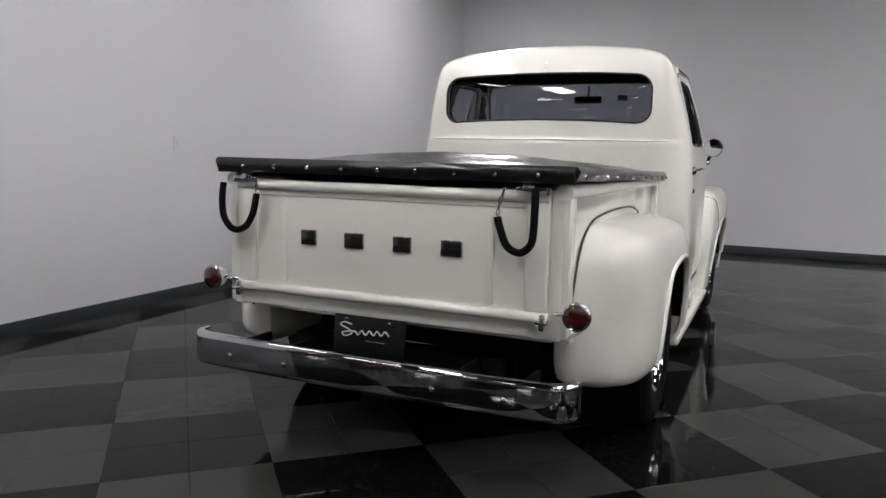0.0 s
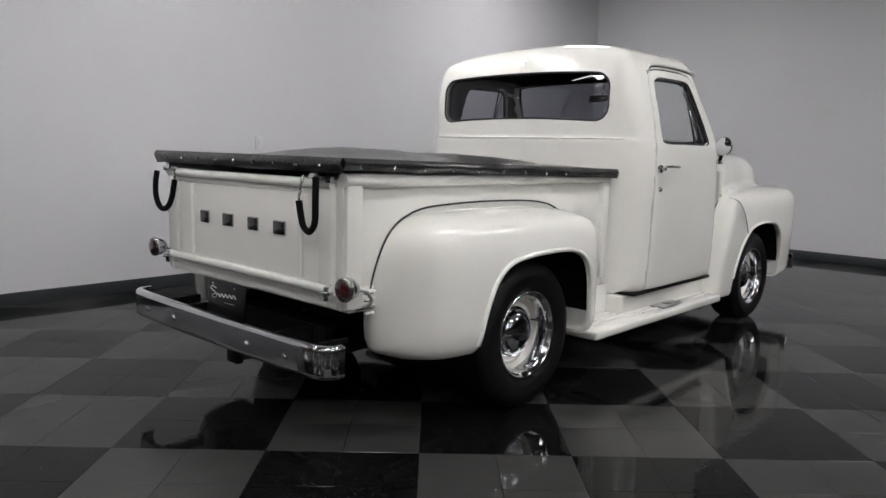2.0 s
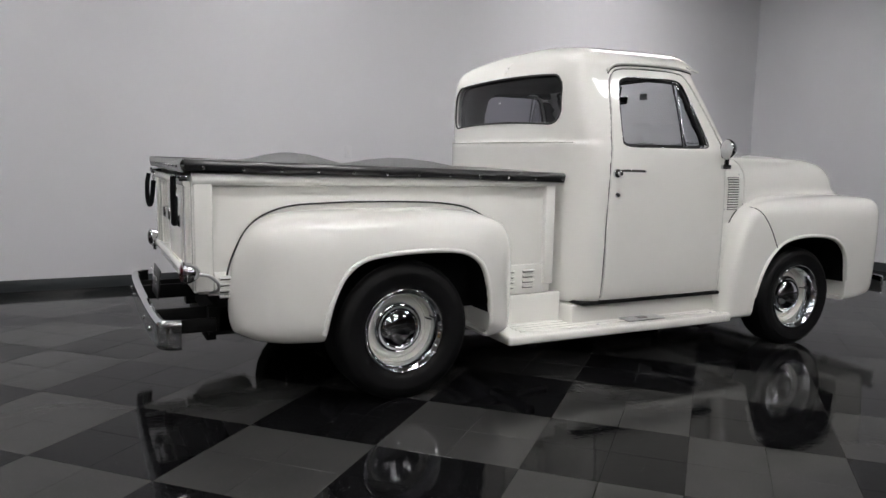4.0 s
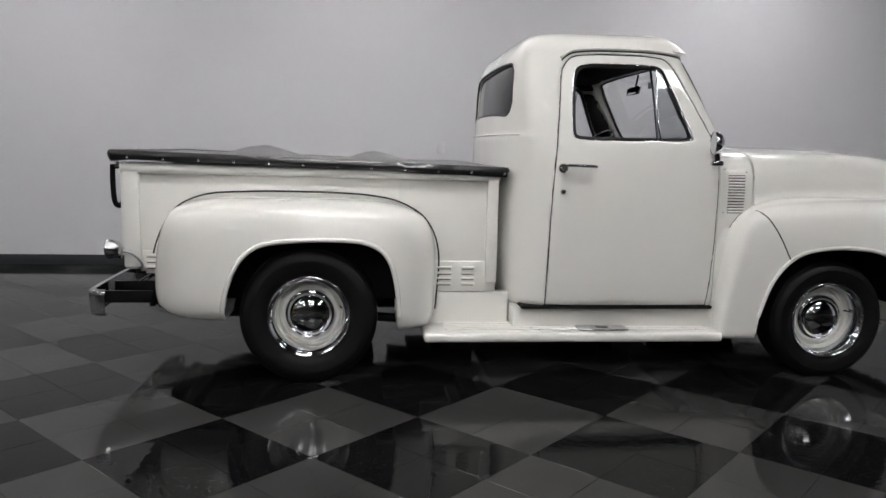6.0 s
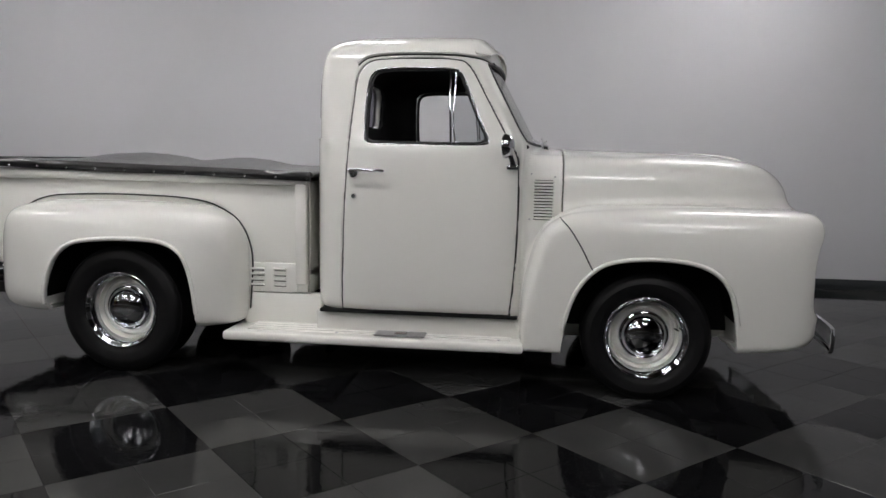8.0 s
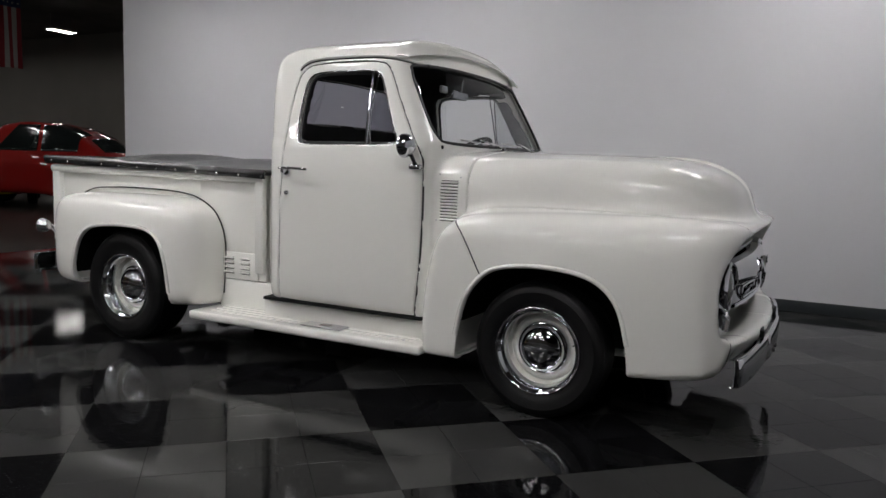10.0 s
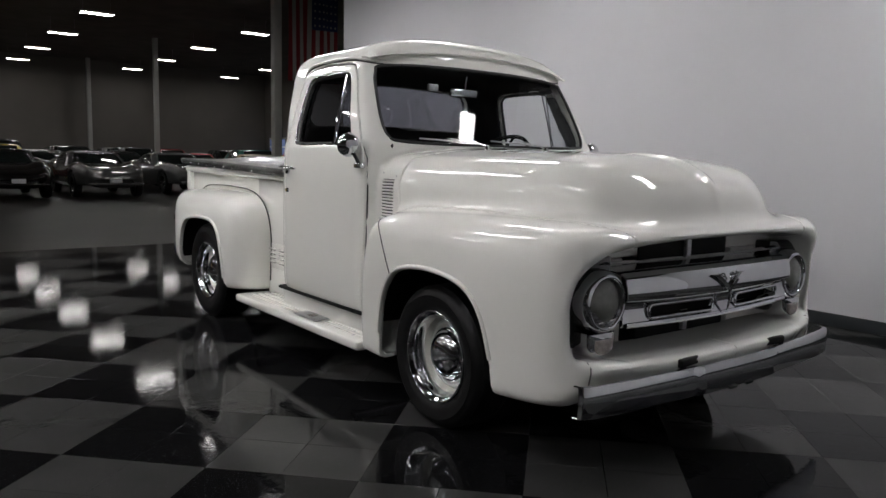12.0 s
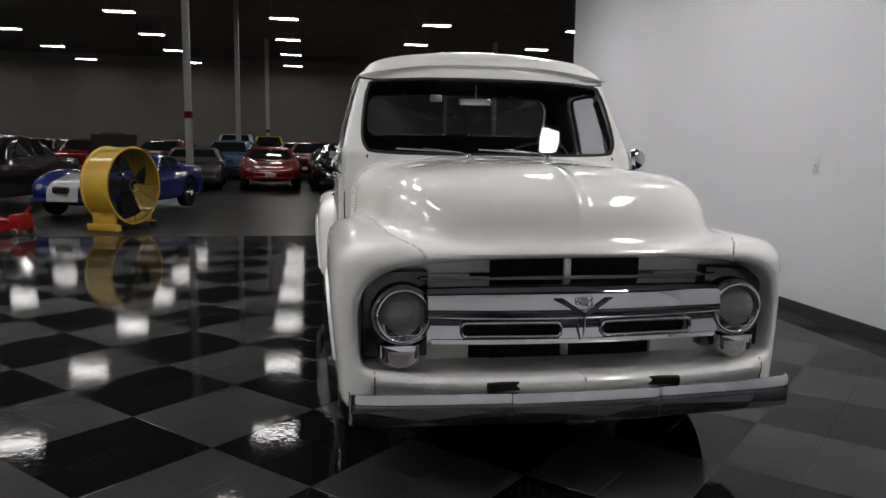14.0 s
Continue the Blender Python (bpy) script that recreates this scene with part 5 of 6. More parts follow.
part("tow_hitch", join(box(-1.0, -0.80, -0.035, 0.035, 0.225, 0.295, 0.005), box(-1.02, -0.985, -0.047, 0.047, 0.213, 0.307, 0.008), box(-0.84, -0.79, -0.3, 0.3, 0.235, 0.32, 0.006)), UNDER, truck, "black receiver hitch")
part("tail_pipe", tube([(-0.6, -0.55, 0.30), (0.3, -0.5, 0.26), (1.1, -0.52, 0.2)], 0.025, False, 12, 1.0, "tail_pipe"), UNDER, truck)
for sg in (-1, 1):
    for x0 in (0.75, 2.0):
        part("board_bracket", box(x0, x0 + 0.06, min(sg * 0.45, sg * 0.85), max(sg * 0.45, sg * 0.85), 0.17, 0.212, 0.004), UNDER, truck)
    part("inner_wheel_well", box(2.25, 3.4, min(sg * 0.50, sg * 0.53), max(sg * 0.50, sg * 0.53), 0.3, 0.9), UNDER, truck)


# ---- the showroom bay ----
WY, WX, WEND, WTOP, WSOUTH = 2.915, 6.605, -4.65, 3.75, -3.1
PARITY = 1
A0 = radians(43.8)
E1 = np.array([math.sin(A0), -math.cos(A0)]) * 0.6096
E2 = np.array([math.cos(A0), math.sin(A0)]) * 0.6096
ORIGIN = np.array([1.384, -1.430])
FLOOR_END = -4.62


def struct(name, me, material, label="", category=""):
    return tagged(part(name, me, material), label, category, "", "structure")


struct("wall_north", box(WEND, WX + 0.15, WY, WY + 0.14, 0, WTOP), WALL, "smooth light grey painted showroom wall", "wall")
struct("wall_east", box(WX, WX + 0.15, WSOUTH, WY, 0, WTOP), WALL, "smooth light grey painted showroom wall", "wall")
struct("baseboard", box(WEND, WX - 0.012, WY - 0.012, WY, 0.0, 0.1, 0.004), BASE, "charcoal vinyl baseboard along the wall", "baseboard")
struct("baseboard", box(WX - 0.012, WX, WSOUTH, WY - 0.013, 0.0, 0.1, 0.004), BASE, "charcoal vinyl baseboard along the wall", "baseboard")
sw = thing("light_switch", "white switch plate on the grey wall", "switch", m=pose(1.03, WY, 1.215))
part("cover_plate", box(-0.036, 0.036, -0.007, 0.0, -0.06, 0.06, 0.003), WALL, sw)
part("toggle", box(-0.008, 0.008, -0.013, -0.006, -0.014, 0.014, 0.003), HOUSING, sw)

# hall
struct("ground", box(-52, 40, -45, 45, -0.2, -0.006), CONCRETE, "polished grey concrete hall floor", "floor")
struct("wall_hall_west", box(-49.3, -49, -45, 45, 0, 7.4), HALLWALL, "far grey hall wall", "wall")
struct("wall_hall_north", box(-49, 40, 21.5, 21.8, 0, 7.4), HALLWALL, "far grey hall wall", "wall")
struct("wall_hall_south", box(-49, 40, -38, -37.7, 0, 7.4), HALLWALL, "far grey hall wall", "wall")
struct("wall_hall_east", box(24, 24.3, -38, 21.5, 0, 7.4), HALLWALL, "far grey hall wall", "wall")
struct("ceiling", box(-49, 24.3, -38, 21.8, 7.2, 7.4), CEIL, "dark steel deck roof of the hall", "ceiling")

# high-bay lamps in their rows
LX = [-0.7 - 6.45 * k for k in range(8)]
LY = [-2.0 + 6.5 * k for k in range(-5, 4)]
lamp0 = None
for lx in LX:
    for ly in LY:
        if ly < -37 or ly > 21 or (abs(lx + 20.05) < 0.1 and abs(ly - 11.0) < 0.1):
            continue
        m = pose(lx, ly, 6.5)
        if lamp0 is None:
            lamp0 = thing("ceiling_light", "white high-bay fluorescent fixture hanging under the roof", "light", "high-bay lights", m=m)
            part("housing", box(-0.22, 0.22, -0.6, 0.6, 0.0, 0.07, 0.01), HOUSING, lamp0)
            part("diffuser", box(-0.2, 0.2, -0.58, 0.58, -0.012, -0.002), TUBE, lamp0)
            for sg in (-1, 1):
                part("hanger", tube([(0, sg * 0.5, 0.06), (0, sg * 0.5, 0.7)], 0.004, False, 6, 1.0, "hanger"), STEEL, lamp0)
        else:
            copy_thing(lamp0, m)


bay0 = None
# the last two are unseen, added to brighten the front fender side
spots = [pose(x, y, 3.55) for x in (-2.9, 0.4) for y in (1.1, -2.2, -5.5, -8.8)] + [pose(4.0, 1.55, 3.55), pose(3.65, -3.2, 3.55), pose(3.65, -6.4, 3.55)]
for m in spots:
    if bay0 is None:
        bay0 = thing("bay_light", "white fluorescent fixture hanging over the photo bay", "light", "photo bay lights", m=m)
        part("housing", box(-0.67, 0.67, -0.17, 0.17, 0.0, 0.07, 0.01), HOUSING, bay0)
        part("diffuser", box(-0.65, 0.65, -0.15, 0.15, -0.012, -0.002), TUBE_BAY, bay0)
        for sg in (-1, 1):
            part("hanger", tube([(sg * 0.5, 0, 0.06), (sg * 0.5, 0.0, 3.65)], 0.004, False, 6, 1.0, "hanger"), STEEL, bay0)
    else:
        copy_thing(bay0, m)


# ---- floor pieces ----
floor = struct("floor", box(FLOOR_END, WX, -9.0, WY, -0.006, 0.0), TILE_DARK, "glossy black and grey checkered vinyl floor", "floor")
piece = {}
for k, m in enumerate((TILE_DARK, TILE_GREY)):
    h = 0.6096 / 2 - 0.0006
    verts, faces = [], []
    for sx in (-1, 1):  # a check is laid from four foot-square tiles
        for sy in (-1, 1):
            n = len(verts)
            x0, x1 = sorted((sx * 0.0005, sx * h))
            y0, y1 = sorted((sy * 0.0005, sy * h))
            verts += [(x0, y0, 0), (x1, y0, 0), (x1, y1, 0), (x0, y1, 0)]
            verts += [(x0 + 0.001, y0 + 0.001, 0.0012), (x1 - 0.001, y0 + 0.001, 0.0012), (x1 - 0.001, y1 - 0.001, 0.0012), (x0 + 0.001, y1 - 0.001, 0.0012)]
            faces += [tuple(n + q for q in f) for f in ((4, 5, 6, 7), (0, 1, 5, 4), (1, 2, 6, 5), (2, 3, 7, 6), (3, 0, 4, 7))]
    me = raw(verts, faces, "tile", 20)
    me.materials.append(m)
    piece[k] = me
for i in range(-24, 30):
    for j in range(-24, 30):
        c = ORIGIN + (i + 0.5) * E1 + (j + 0.5) * E2
        if not (FLOOR_END + 0.1 < c[0] < WX + 0.3 and -7.2 < c[1] < WY + 0.3):
            continue
        part("tile", piece[(i + j + PARITY) % 2], None, floor, "", pose(c[0], c[1], 0.0, 0, 0, math.degrees(A0)))


# ---- the car hall ----
def column(x, y, w, band):
    c = thing("column", "pale painted steel column" + (" with a red band" if band else ""), "column", "hall columns", m=pose(x, y, 0))
    part("shaft", box(-w, w, -w, w, 0.02, 7.2, 0.02), COLUMN, c)
    part("base_plate", box(-w - 0.1, w + 0.1, -w - 0.1, w + 0.1, 0, 0.03, 0.005), STEEL, c)
    if band:
        part("red_band", box(-w - 0.006, w + 0.006, -w - 0.006, w + 0.006, 1.93, 2.11), RED_PAINT, c, "red band")
    return c


def gloss(name, color, metal=0.0):
    return mat(name, color, rough=0.4, spec=0.1, coat=1.0, metal=metal, mottling=0.03)


RED_PAINT = gloss("red_car_paint", (0.22, 0.006, 0.006))
CAR_PAINTS = {
    "red": RED_PAINT, "bright red": gloss("bright_red_car_paint", (0.32, 0.01, 0.008)), "dark red": gloss("maroon_car_paint", (0.12, 0.012, 0.014)), "black": gloss("black_car_paint", (0.006, 0.005, 0.005)),
    "silver": gloss("silver_car_paint", (0.08, 0.083, 0.083)), "grey": gloss("grey_car_paint", (0.05, 0.052, 0.052)), "cream": gloss("cream_car_paint", (0.26, 0.23, 0.14)),
    "white": gloss("white_car_paint", (0.45, 0.45, 0.44)), "blue": gloss("blue_car_paint", (0.008, 0.018, 0.16)), "light blue": gloss("light_blue_car_paint", (0.07, 0.14, 0.26)),
    "yellow": gloss("yellow_car_paint", (0.42, 0.3, 0.012)), "green": gloss("teal_car_paint", (0.02, 0.14, 0.12)), "brown": gloss("brown_car_paint", (0.16, 0.1, 0.045)),
}
CAR_GLASS = mat("dark_car_glass", (0.015, 0.02, 0.02), rough=0.05, coat=1.0)
SUNSHADE = mat("pale_dash_shade", (0.42, 0.55, 0.52), rough=0.6, mottling=0.1)

# side outlines (x forward, z up) of the lower body and of the roof, half widths, wheel places and radius
CAR_KINDS = {
    "sports car": dict(low=[(-2.25, 0.42), (-2.27, 0.7), (-2.1, 0.86), (-1.4, 0.9), (-0.6, 0.82), (0.2, 0.8), (0.9, 0.84), (1.5, 0.82), (2.0, 0.7), (2.25, 0.56), (2.28, 0.42), (2.15, 0.26)],
                       top=[(-1.75, 0.75), (-1.25, 1.06), (-0.75, 1.19), (-0.35, 1.215), (-0.05, 1.19), (0.35, 1.0), (0.72, 0.78)], half=0.89, nose=0.72, tuck=0.5, wheels=(1.35, -1.2), r=0.33, bulge=0.09, round=0.14, grille=(0.36, 0.46)),
    "wedge coupe": dict(low=[(-2.2, 0.4), (-2.22, 0.75), (-2.1, 0.9), (-1.2, 0.92), (-0.4, 0.86), (0.4, 0.83), (1.2, 0.76), (1.9, 0.66), (2.2, 0.56), (2.24, 0.4), (2.15, 0.24)],
                        top=[(-1.9, 0.8), (-1.1, 1.08), (-0.6, 1.17), (-0.2, 1.18), (0.1, 1.13), (0.9, 0.78)], half=0.9, nose=0.82, tuck=0.55, wheels=(1.35, -1.15), r=0.33, bulge=0.02, round=0.07, grille=(0.38, 0.5)),
    "sedan": dict(low=[(-2.55, 0.4), (-2.58, 0.75), (-2.45, 0.92), (-1.4, 0.95), (0.0, 0.93), (0.9, 0.93), (1.8, 0.9), (2.35, 0.84), (2.45, 0.7), (2.45, 0.4), (2.3, 0.26)],
                  top=[(-1.75, 0.85), (-1.25, 1.25), (-0.9, 1.38), (-0.4, 1.42), (0.1, 1.41), (0.4, 1.33), (1.0, 0.85)], half=0.95, nose=0.86, tuck=0.42, wheels=(1.5, -1.45), r=0.34, bulge=0.02, round=0.09, grille=(0.48, 0.7)),
    "old coupe": dict(low=[(-2.35, 0.4), (-2.4, 0.65), (-2.2, 0.9), (-1.7, 1.02), (-0.8, 1.04), (0.3, 1.06), (1.2, 1.06), (1.8, 1.02), (2.15, 0.9), (2.25, 0.6), (2.2, 0.34)],
                      top=[(-1.95, 0.8), (-1.6, 1.2), (-1.15, 1.5), (-0.6, 1.66), (-0.1, 1.7), (0.3, 1.66), (0.55, 1.54), (0.85, 1.0)], half=0.9, nose=0.6, tuck=0.3, wheels=(1.45, -1.4), r=0.35, bulge=-0.12, round=0.22, grille=(0.5, 0.85)),
    "pickup": dict(low=[(-2.6, 0.45), (-2.62, 1.0), (-2.5, 1.08), (-0.6, 1.08), (0.6, 1.08), (1.9, 1.06), (2.35, 0.98), (2.45, 0.7), (2.4, 0.4), (2.3, 0.34)],
                   top=[(-0.75, 0.95), (-0.68, 1.5), (-0.55, 1.72), (-0.1, 1.76), (0.4, 1.74), (0.6, 1.66), (1.05, 1.0)], half=0.95, nose=0.86, tuck=0.3, wheels=(1.5, -1.5), r=0.37, bulge=0.0, round=0.1, grille=(0.6, 0.85)),
}


def car_meshes(k):
    """Body and panes of one kind of car, built once."""
    low = np.vstack([spl(k["low"], 4), [(k["low"][0][0] + 0.15, 0.26)]])
    top = spl(k["top"], 5)
    x0, x1 = k["low"][1][0], k["low"][-2][0]
    h, tuck = k["half"], k["tuck"]
    plan = spl([(x0 - 0.02, 0.0), (x0, 0.6 * h), (x0 + 0.12, 0.86 * h), (x0 + 0.6, 0.98 * h), (-0.4, h), (0.6, h), (x1 - 0.7, 0.97 * h), (x1 - 0.15, k["nose"]), (x1, 0.7 * k["nose"]), (x1 + 0.03, 0.0)], 4)
    plan = np.vstack([plan, [(x1, -0.3), (x0, -0.3)]])
    belt = float(np.interp(0.0, [p[0] for p in k["low"][2:-2]], [p[1] for p in k["low"][2:-2]]))
    roof = max(p[1] for p in k["top"])

    def green(x, y, z):
        a = np.abs(y)
        return smax(sdf2(top, x + 0.12 * (a / h) ** 2 * np.sign(x), z + 0.05 * (a / h) ** 2), a - (h - 0.07) + tuck * np.clip(z - belt, -0.1, 1), 0.12)

    def body(x, y, z):
        a = np.abs(y)
        crown = np.exp(-(((a - 0.72 * h) / (0.22 * h)) ** 2)) * np.clip((np.abs(x) - 0.5) / 0.5, 0, 1)
        low_f = smax(sdf2(low, x, z - k["bulge"] * crown + 0.04 * (a / h) ** 2), sdf2(plan, x, a) + 0.12 * np.clip(z - belt + 0.25, 0, 1) ** 1.5 + 0.06 * np.clip(0.5 - z, 0, 1), k["round"])
        f = smin(low_f, green(x, y, z), 0.04)
        for wx in k["wheels"]:
            f = np.maximum(f, -np.maximum(np.hypot(x - wx, z - k["r"]) - k["r"] - 0.05, h - 0.28 - a))
        g0, g1 = k["grille"]
        slot = np.maximum(np.maximum(np.abs(z - (g0 + g1) / 2) - (g1 - g0) / 2, a - 0.62 * k["nose"]), x1 - 0.12 - x)
        return np.maximum(f, -slot)

    def pane_of(mask, push=0.016):
        return lambda x, y, z: np.maximum(np.maximum(green(x, y, z) - push, -(green(x, y, z) + 0.02)), np.maximum(mask(x, np.abs(y), z), np.maximum(belt + 0.05 - z, z - roof + 0.075)))

    xf, xr = k["top"][-2][0], k["top"][1][0]
    xm = 0.5 * (k["top"][-3][0] + k["top"][-2][0]) - 0.06
    lo, hi = (x0 - 0.1, -h - 0.1, 0.15), (x1 + 0.12, h + 0.1, roof + 0.1)
    c = 0.036
    slant = (k["top"][-1][0] - k["top"][-3][0]) / (k["top"][-3][1] - k["top"][-1][1])
    ws = lambda x, a, z: np.maximum(k["top"][-3][0] + slant * (k["top"][-3][1] - z) - 0.14 - 0.5 * np.clip(a - 0.35, 0, 1) ** 2 - x, a - h + 0.2 + tuck * (z - belt))
    rw = lambda x, a, z: np.maximum(x - xr - 0.25, a - 0.6 * h)
    sw_ = lambda x, a, z: np.maximum(np.maximum(x - (k["top"][-3][0] + slant * (k["top"][-3][1] - z) - 0.3), xr + 0.35 - x), np.maximum(0.3 - a, 0.03 - np.abs(x + 0.45)))
    out = {"body": solid(body, lo, hi, c, "car_body"), "windshield": solid(pane_of(ws), lo, hi, 0.025, "windshield"), "rear_window": solid(pane_of(rw), lo, hi, 0.025, "rear_window")}
    out["side_window"] = solid(lambda x, y, z: np.maximum(pane_of(sw_)(x, y, z), y), lo, hi, 0.025, "side_window")
    out["side_left"] = mirrored(out["side_window"])
    r = k["r"]
    out["tyre"] = lathe([(r - 0.13, 0.02), (r - 0.06, 0.0), (r - 0.015, 0.01), (r, 0.04), (r, 0.17), (r - 0.03, 0.2), (r - 0.13, 0.18)], 28, "y", "tyre")
    out["rim"] = lathe([(0.0, 0.03), (0.05, 0.025), (0.07, 0.05), (r - 0.17, 0.06), (r - 0.135, 0.012), (r - 0.125, 0.02)], 24, "y", "rim")
    hz = belt - 0.2 if k["grille"][0] > 0.45 else 0.58
    out["lamp"] = lathe([(0.0, 0.03), (0.05, 0.02), (0.075, 0.0), (0.08, -0.05)], 18, "x", "headlight")
    out["places"] = (x0, x1, h, hz)
    return out


KIND_MESH = {}


def hall_car(kind, paint, x, y, turn, label, lamps=True, shade=True):
    if kind not in KIND_MESH:
        KIND_MESH[kind] = car_meshes(CAR_KINDS[kind])
    g, k = KIND_MESH[kind], CAR_KINDS[kind]
    x0, x1, h, hz = g["places"]
    c = thing("parked_car", label, "car", "cars in the hall", m=pose(x, y, 0, 0, 0, turn))
    me = g["body"].copy()
    me.materials.clear()
    body = part("body", me, CAR_PAINTS[paint], c)
    for n in ("windshield", "rear_window"):
        w = part(n, g[n], CAR_GLASS, c)
        if n == "windshield" and shade:
            xw = k["top"][-2][0]
            zw = k["top"][-2][1] - 0.06
            part("dash_paper", moved(box(-0.004, 0.004, -0.26, 0.26, -0.07, 0.07), pose(xw + 0.06, -0.22, zw - 0.01, 0, -48, 0)), SUNSHADE, w, "pale display sheet behind the glass")
    part("side_window", g["side_window"], CAR_GLASS, c)
    part("side_window", g["side_left"], CAR_GLASS, c)
    for wx in k["wheels"]:
        for sg in (-1, 1):
            w = part("wheel", g["tyre"], TYRE, c, "", pose(wx, sg * (h - 0.03), k["r"], 0, 0, 0 if sg < 0 else 180))
            part("rim", g["rim"], CHROME, w)
    part("front_bumper", box(x1 - 0.14, x1 + 0.05, -k["nose"] * 0.9, k["nose"] * 0.9, 0.33 if hz < 0.6 else 0.4, 0.40 if hz < 0.6 else 0.5, 0.03, 2), CHROME if hz > 0.6 else CAR_PAINTS[paint], c)
    part("number_plate", box(x1 + 0.04, x1 + 0.055, -0.15, 0.15, 0.40, 0.5, 0.004), SILVER, c, "pale blank plate")
    if lamps:
        for sg in (-1, 1):
            part("headlight", g["lamp"], LENS_CLEAR, c, "", pose(x1 - 0.06, sg * (k["nose"] - 0.2), hz))
    return c


for x, y, w, band in ((-20.2, 9.06, 0.15, False), (-14.0, -4.08, 0.085, True), (-26.0, -3.9, 0.095, False), (-38.0, -3.32, 0.11, True), (-36.0, 9.5, 0.12, False), (-48.0, 8.8, 0.12, False)):
    column(x, y, w, band)

# the front row faces the bay
hall_car("wedge coupe", "silver", -17.4, -4.45, 4, "silver wedge-shaped sports coupe in the front row", False)
hall_car("sports car", "red", -17.2, -2.2, 3, "red low sports coupe in the front row", False)
hall_car("sports car", "black", -17.0, -0.15, 2, "black low sports coupe in the front row", False)
hall_car("sports car", "grey", -17.2, 2.15, 0, "grey sports car with chrome-edged grille", False)
hall_car("sports car", "silver", -18.2, 4.7, 2, "silver grey sports car beside a cream one", False)
hall_car("sports car", "cream", -18.6, 7.6, -16, "cream sports car standing at a slant")
coupe = hall_car("old coupe", "bright red", -11.9, 6.6, 203, "red rounded vintage coupe seen from behind", True, False)
coupe.matrix_basis = coupe.matrix_basis @ Matrix.Scale(1.1, 4)
hall_car("sports car", "yellow", -14.0, 6.85, -35, "yellow low sports car beside the cream one", True, False)
# rows behind
rng = random.Random(7)
rows = [
    (-23.5, -12.0, ["green", "red", "dark red", "light blue", "dark red", "grey", "black", "red", "green"], ["sedan", "sedan", "sedan", "sedan", "sedan", "sports car", "sports car", "sports car", "sedan"]),
    (-30.0, -12.5, ["black", "dark red", "red", "white", "brown", "yellow", "black", "grey", "red", "black"], ["sedan", "old coupe", "sedan", "pickup", "sedan", "sedan", "sedan", "sedan", "sports car", "sedan"]),
    (-37.0, -14.0, ["white", "red", "black", "light blue", "yellow", "dark red", "grey", "brown", "white", "red", "black"], ["sedan", "pickup", "sedan", "sedan", "pickup", "sedan", "old coupe", "sedan", "sedan", "sedan", "sedan"]),
]
for rx, ry, paints, kinds in rows:
    for i, (p, kd) in enumerate(zip(paints, kinds)):
        hall_car(kd, p, rx + rng.uniform(-0.6, 0.6), ry + 2.75 * i + rng.uniform(-0.25, 0.25), rng.uniform(-8, 8) + (180 if (i * 7) % 5 == 0 else 0), p + " classic " + kd + " in a far hall row", True, False)

# the blue car with white stripes and the dark car, hoods open
roadster = hall_car("sports car", "blue", -8.95, -4.5, -16, "blue sports car with broad white stripe, hood raised", True, False)
roadster.matrix_basis = pose(-8.95, -4.5, 0, 0, 0, -16) @ Matrix.Scale(0.9, 4)
k = CAR_KINDS["sports car"]
P = []
for x in np.linspace(0.95, 2.2, 16):
    z = float(np.interp(x, [p[0] for p in k["low"][4:11]], [p[1] for p in k["low"][4:11]]))
    P.append([(x + 0.1, y, z + 0.012 - 0.04 * (y / 0.89) ** 2) for y in np.linspace(-0.3, 0.3, 7)])
P += [[(2.335, y, z) for y in np.linspace(-0.3, 0.3, 7)] for z in (0.5, 0.42, 0.34)]
part("white_stripe", sheet(P, 0.03, "white_stripe"), CAR_PAINTS["white"], roadster, "broad white stripe")
part("nose_badge", box(2.34, 2.36, -0.16, 0.16, 0.5, 0.62, 0.03, 3), BLACK, roadster)
part("raised_hood", moved(box(-0.03, 0.03, -0.5, 0.5, 0.0, 0.82, 0.025, 2), pose(0.75, 0.05, 0.82, 0, -16, 0)), UNDER, roadster, "dark underside of the raised hood")
dark_car = hall_car("sedan", "black", -9.6, -7.35, -8, "black car with its hood raised", True, False)
part("raised_hood", moved(box(-0.04, 0.04, -0.8, 0.8, 0.0, 0.62, 0.03, 2), pose(1.0, 0.0, 0.86, 0, -18, 0)), UNDER, dark_car, "raised black hood")

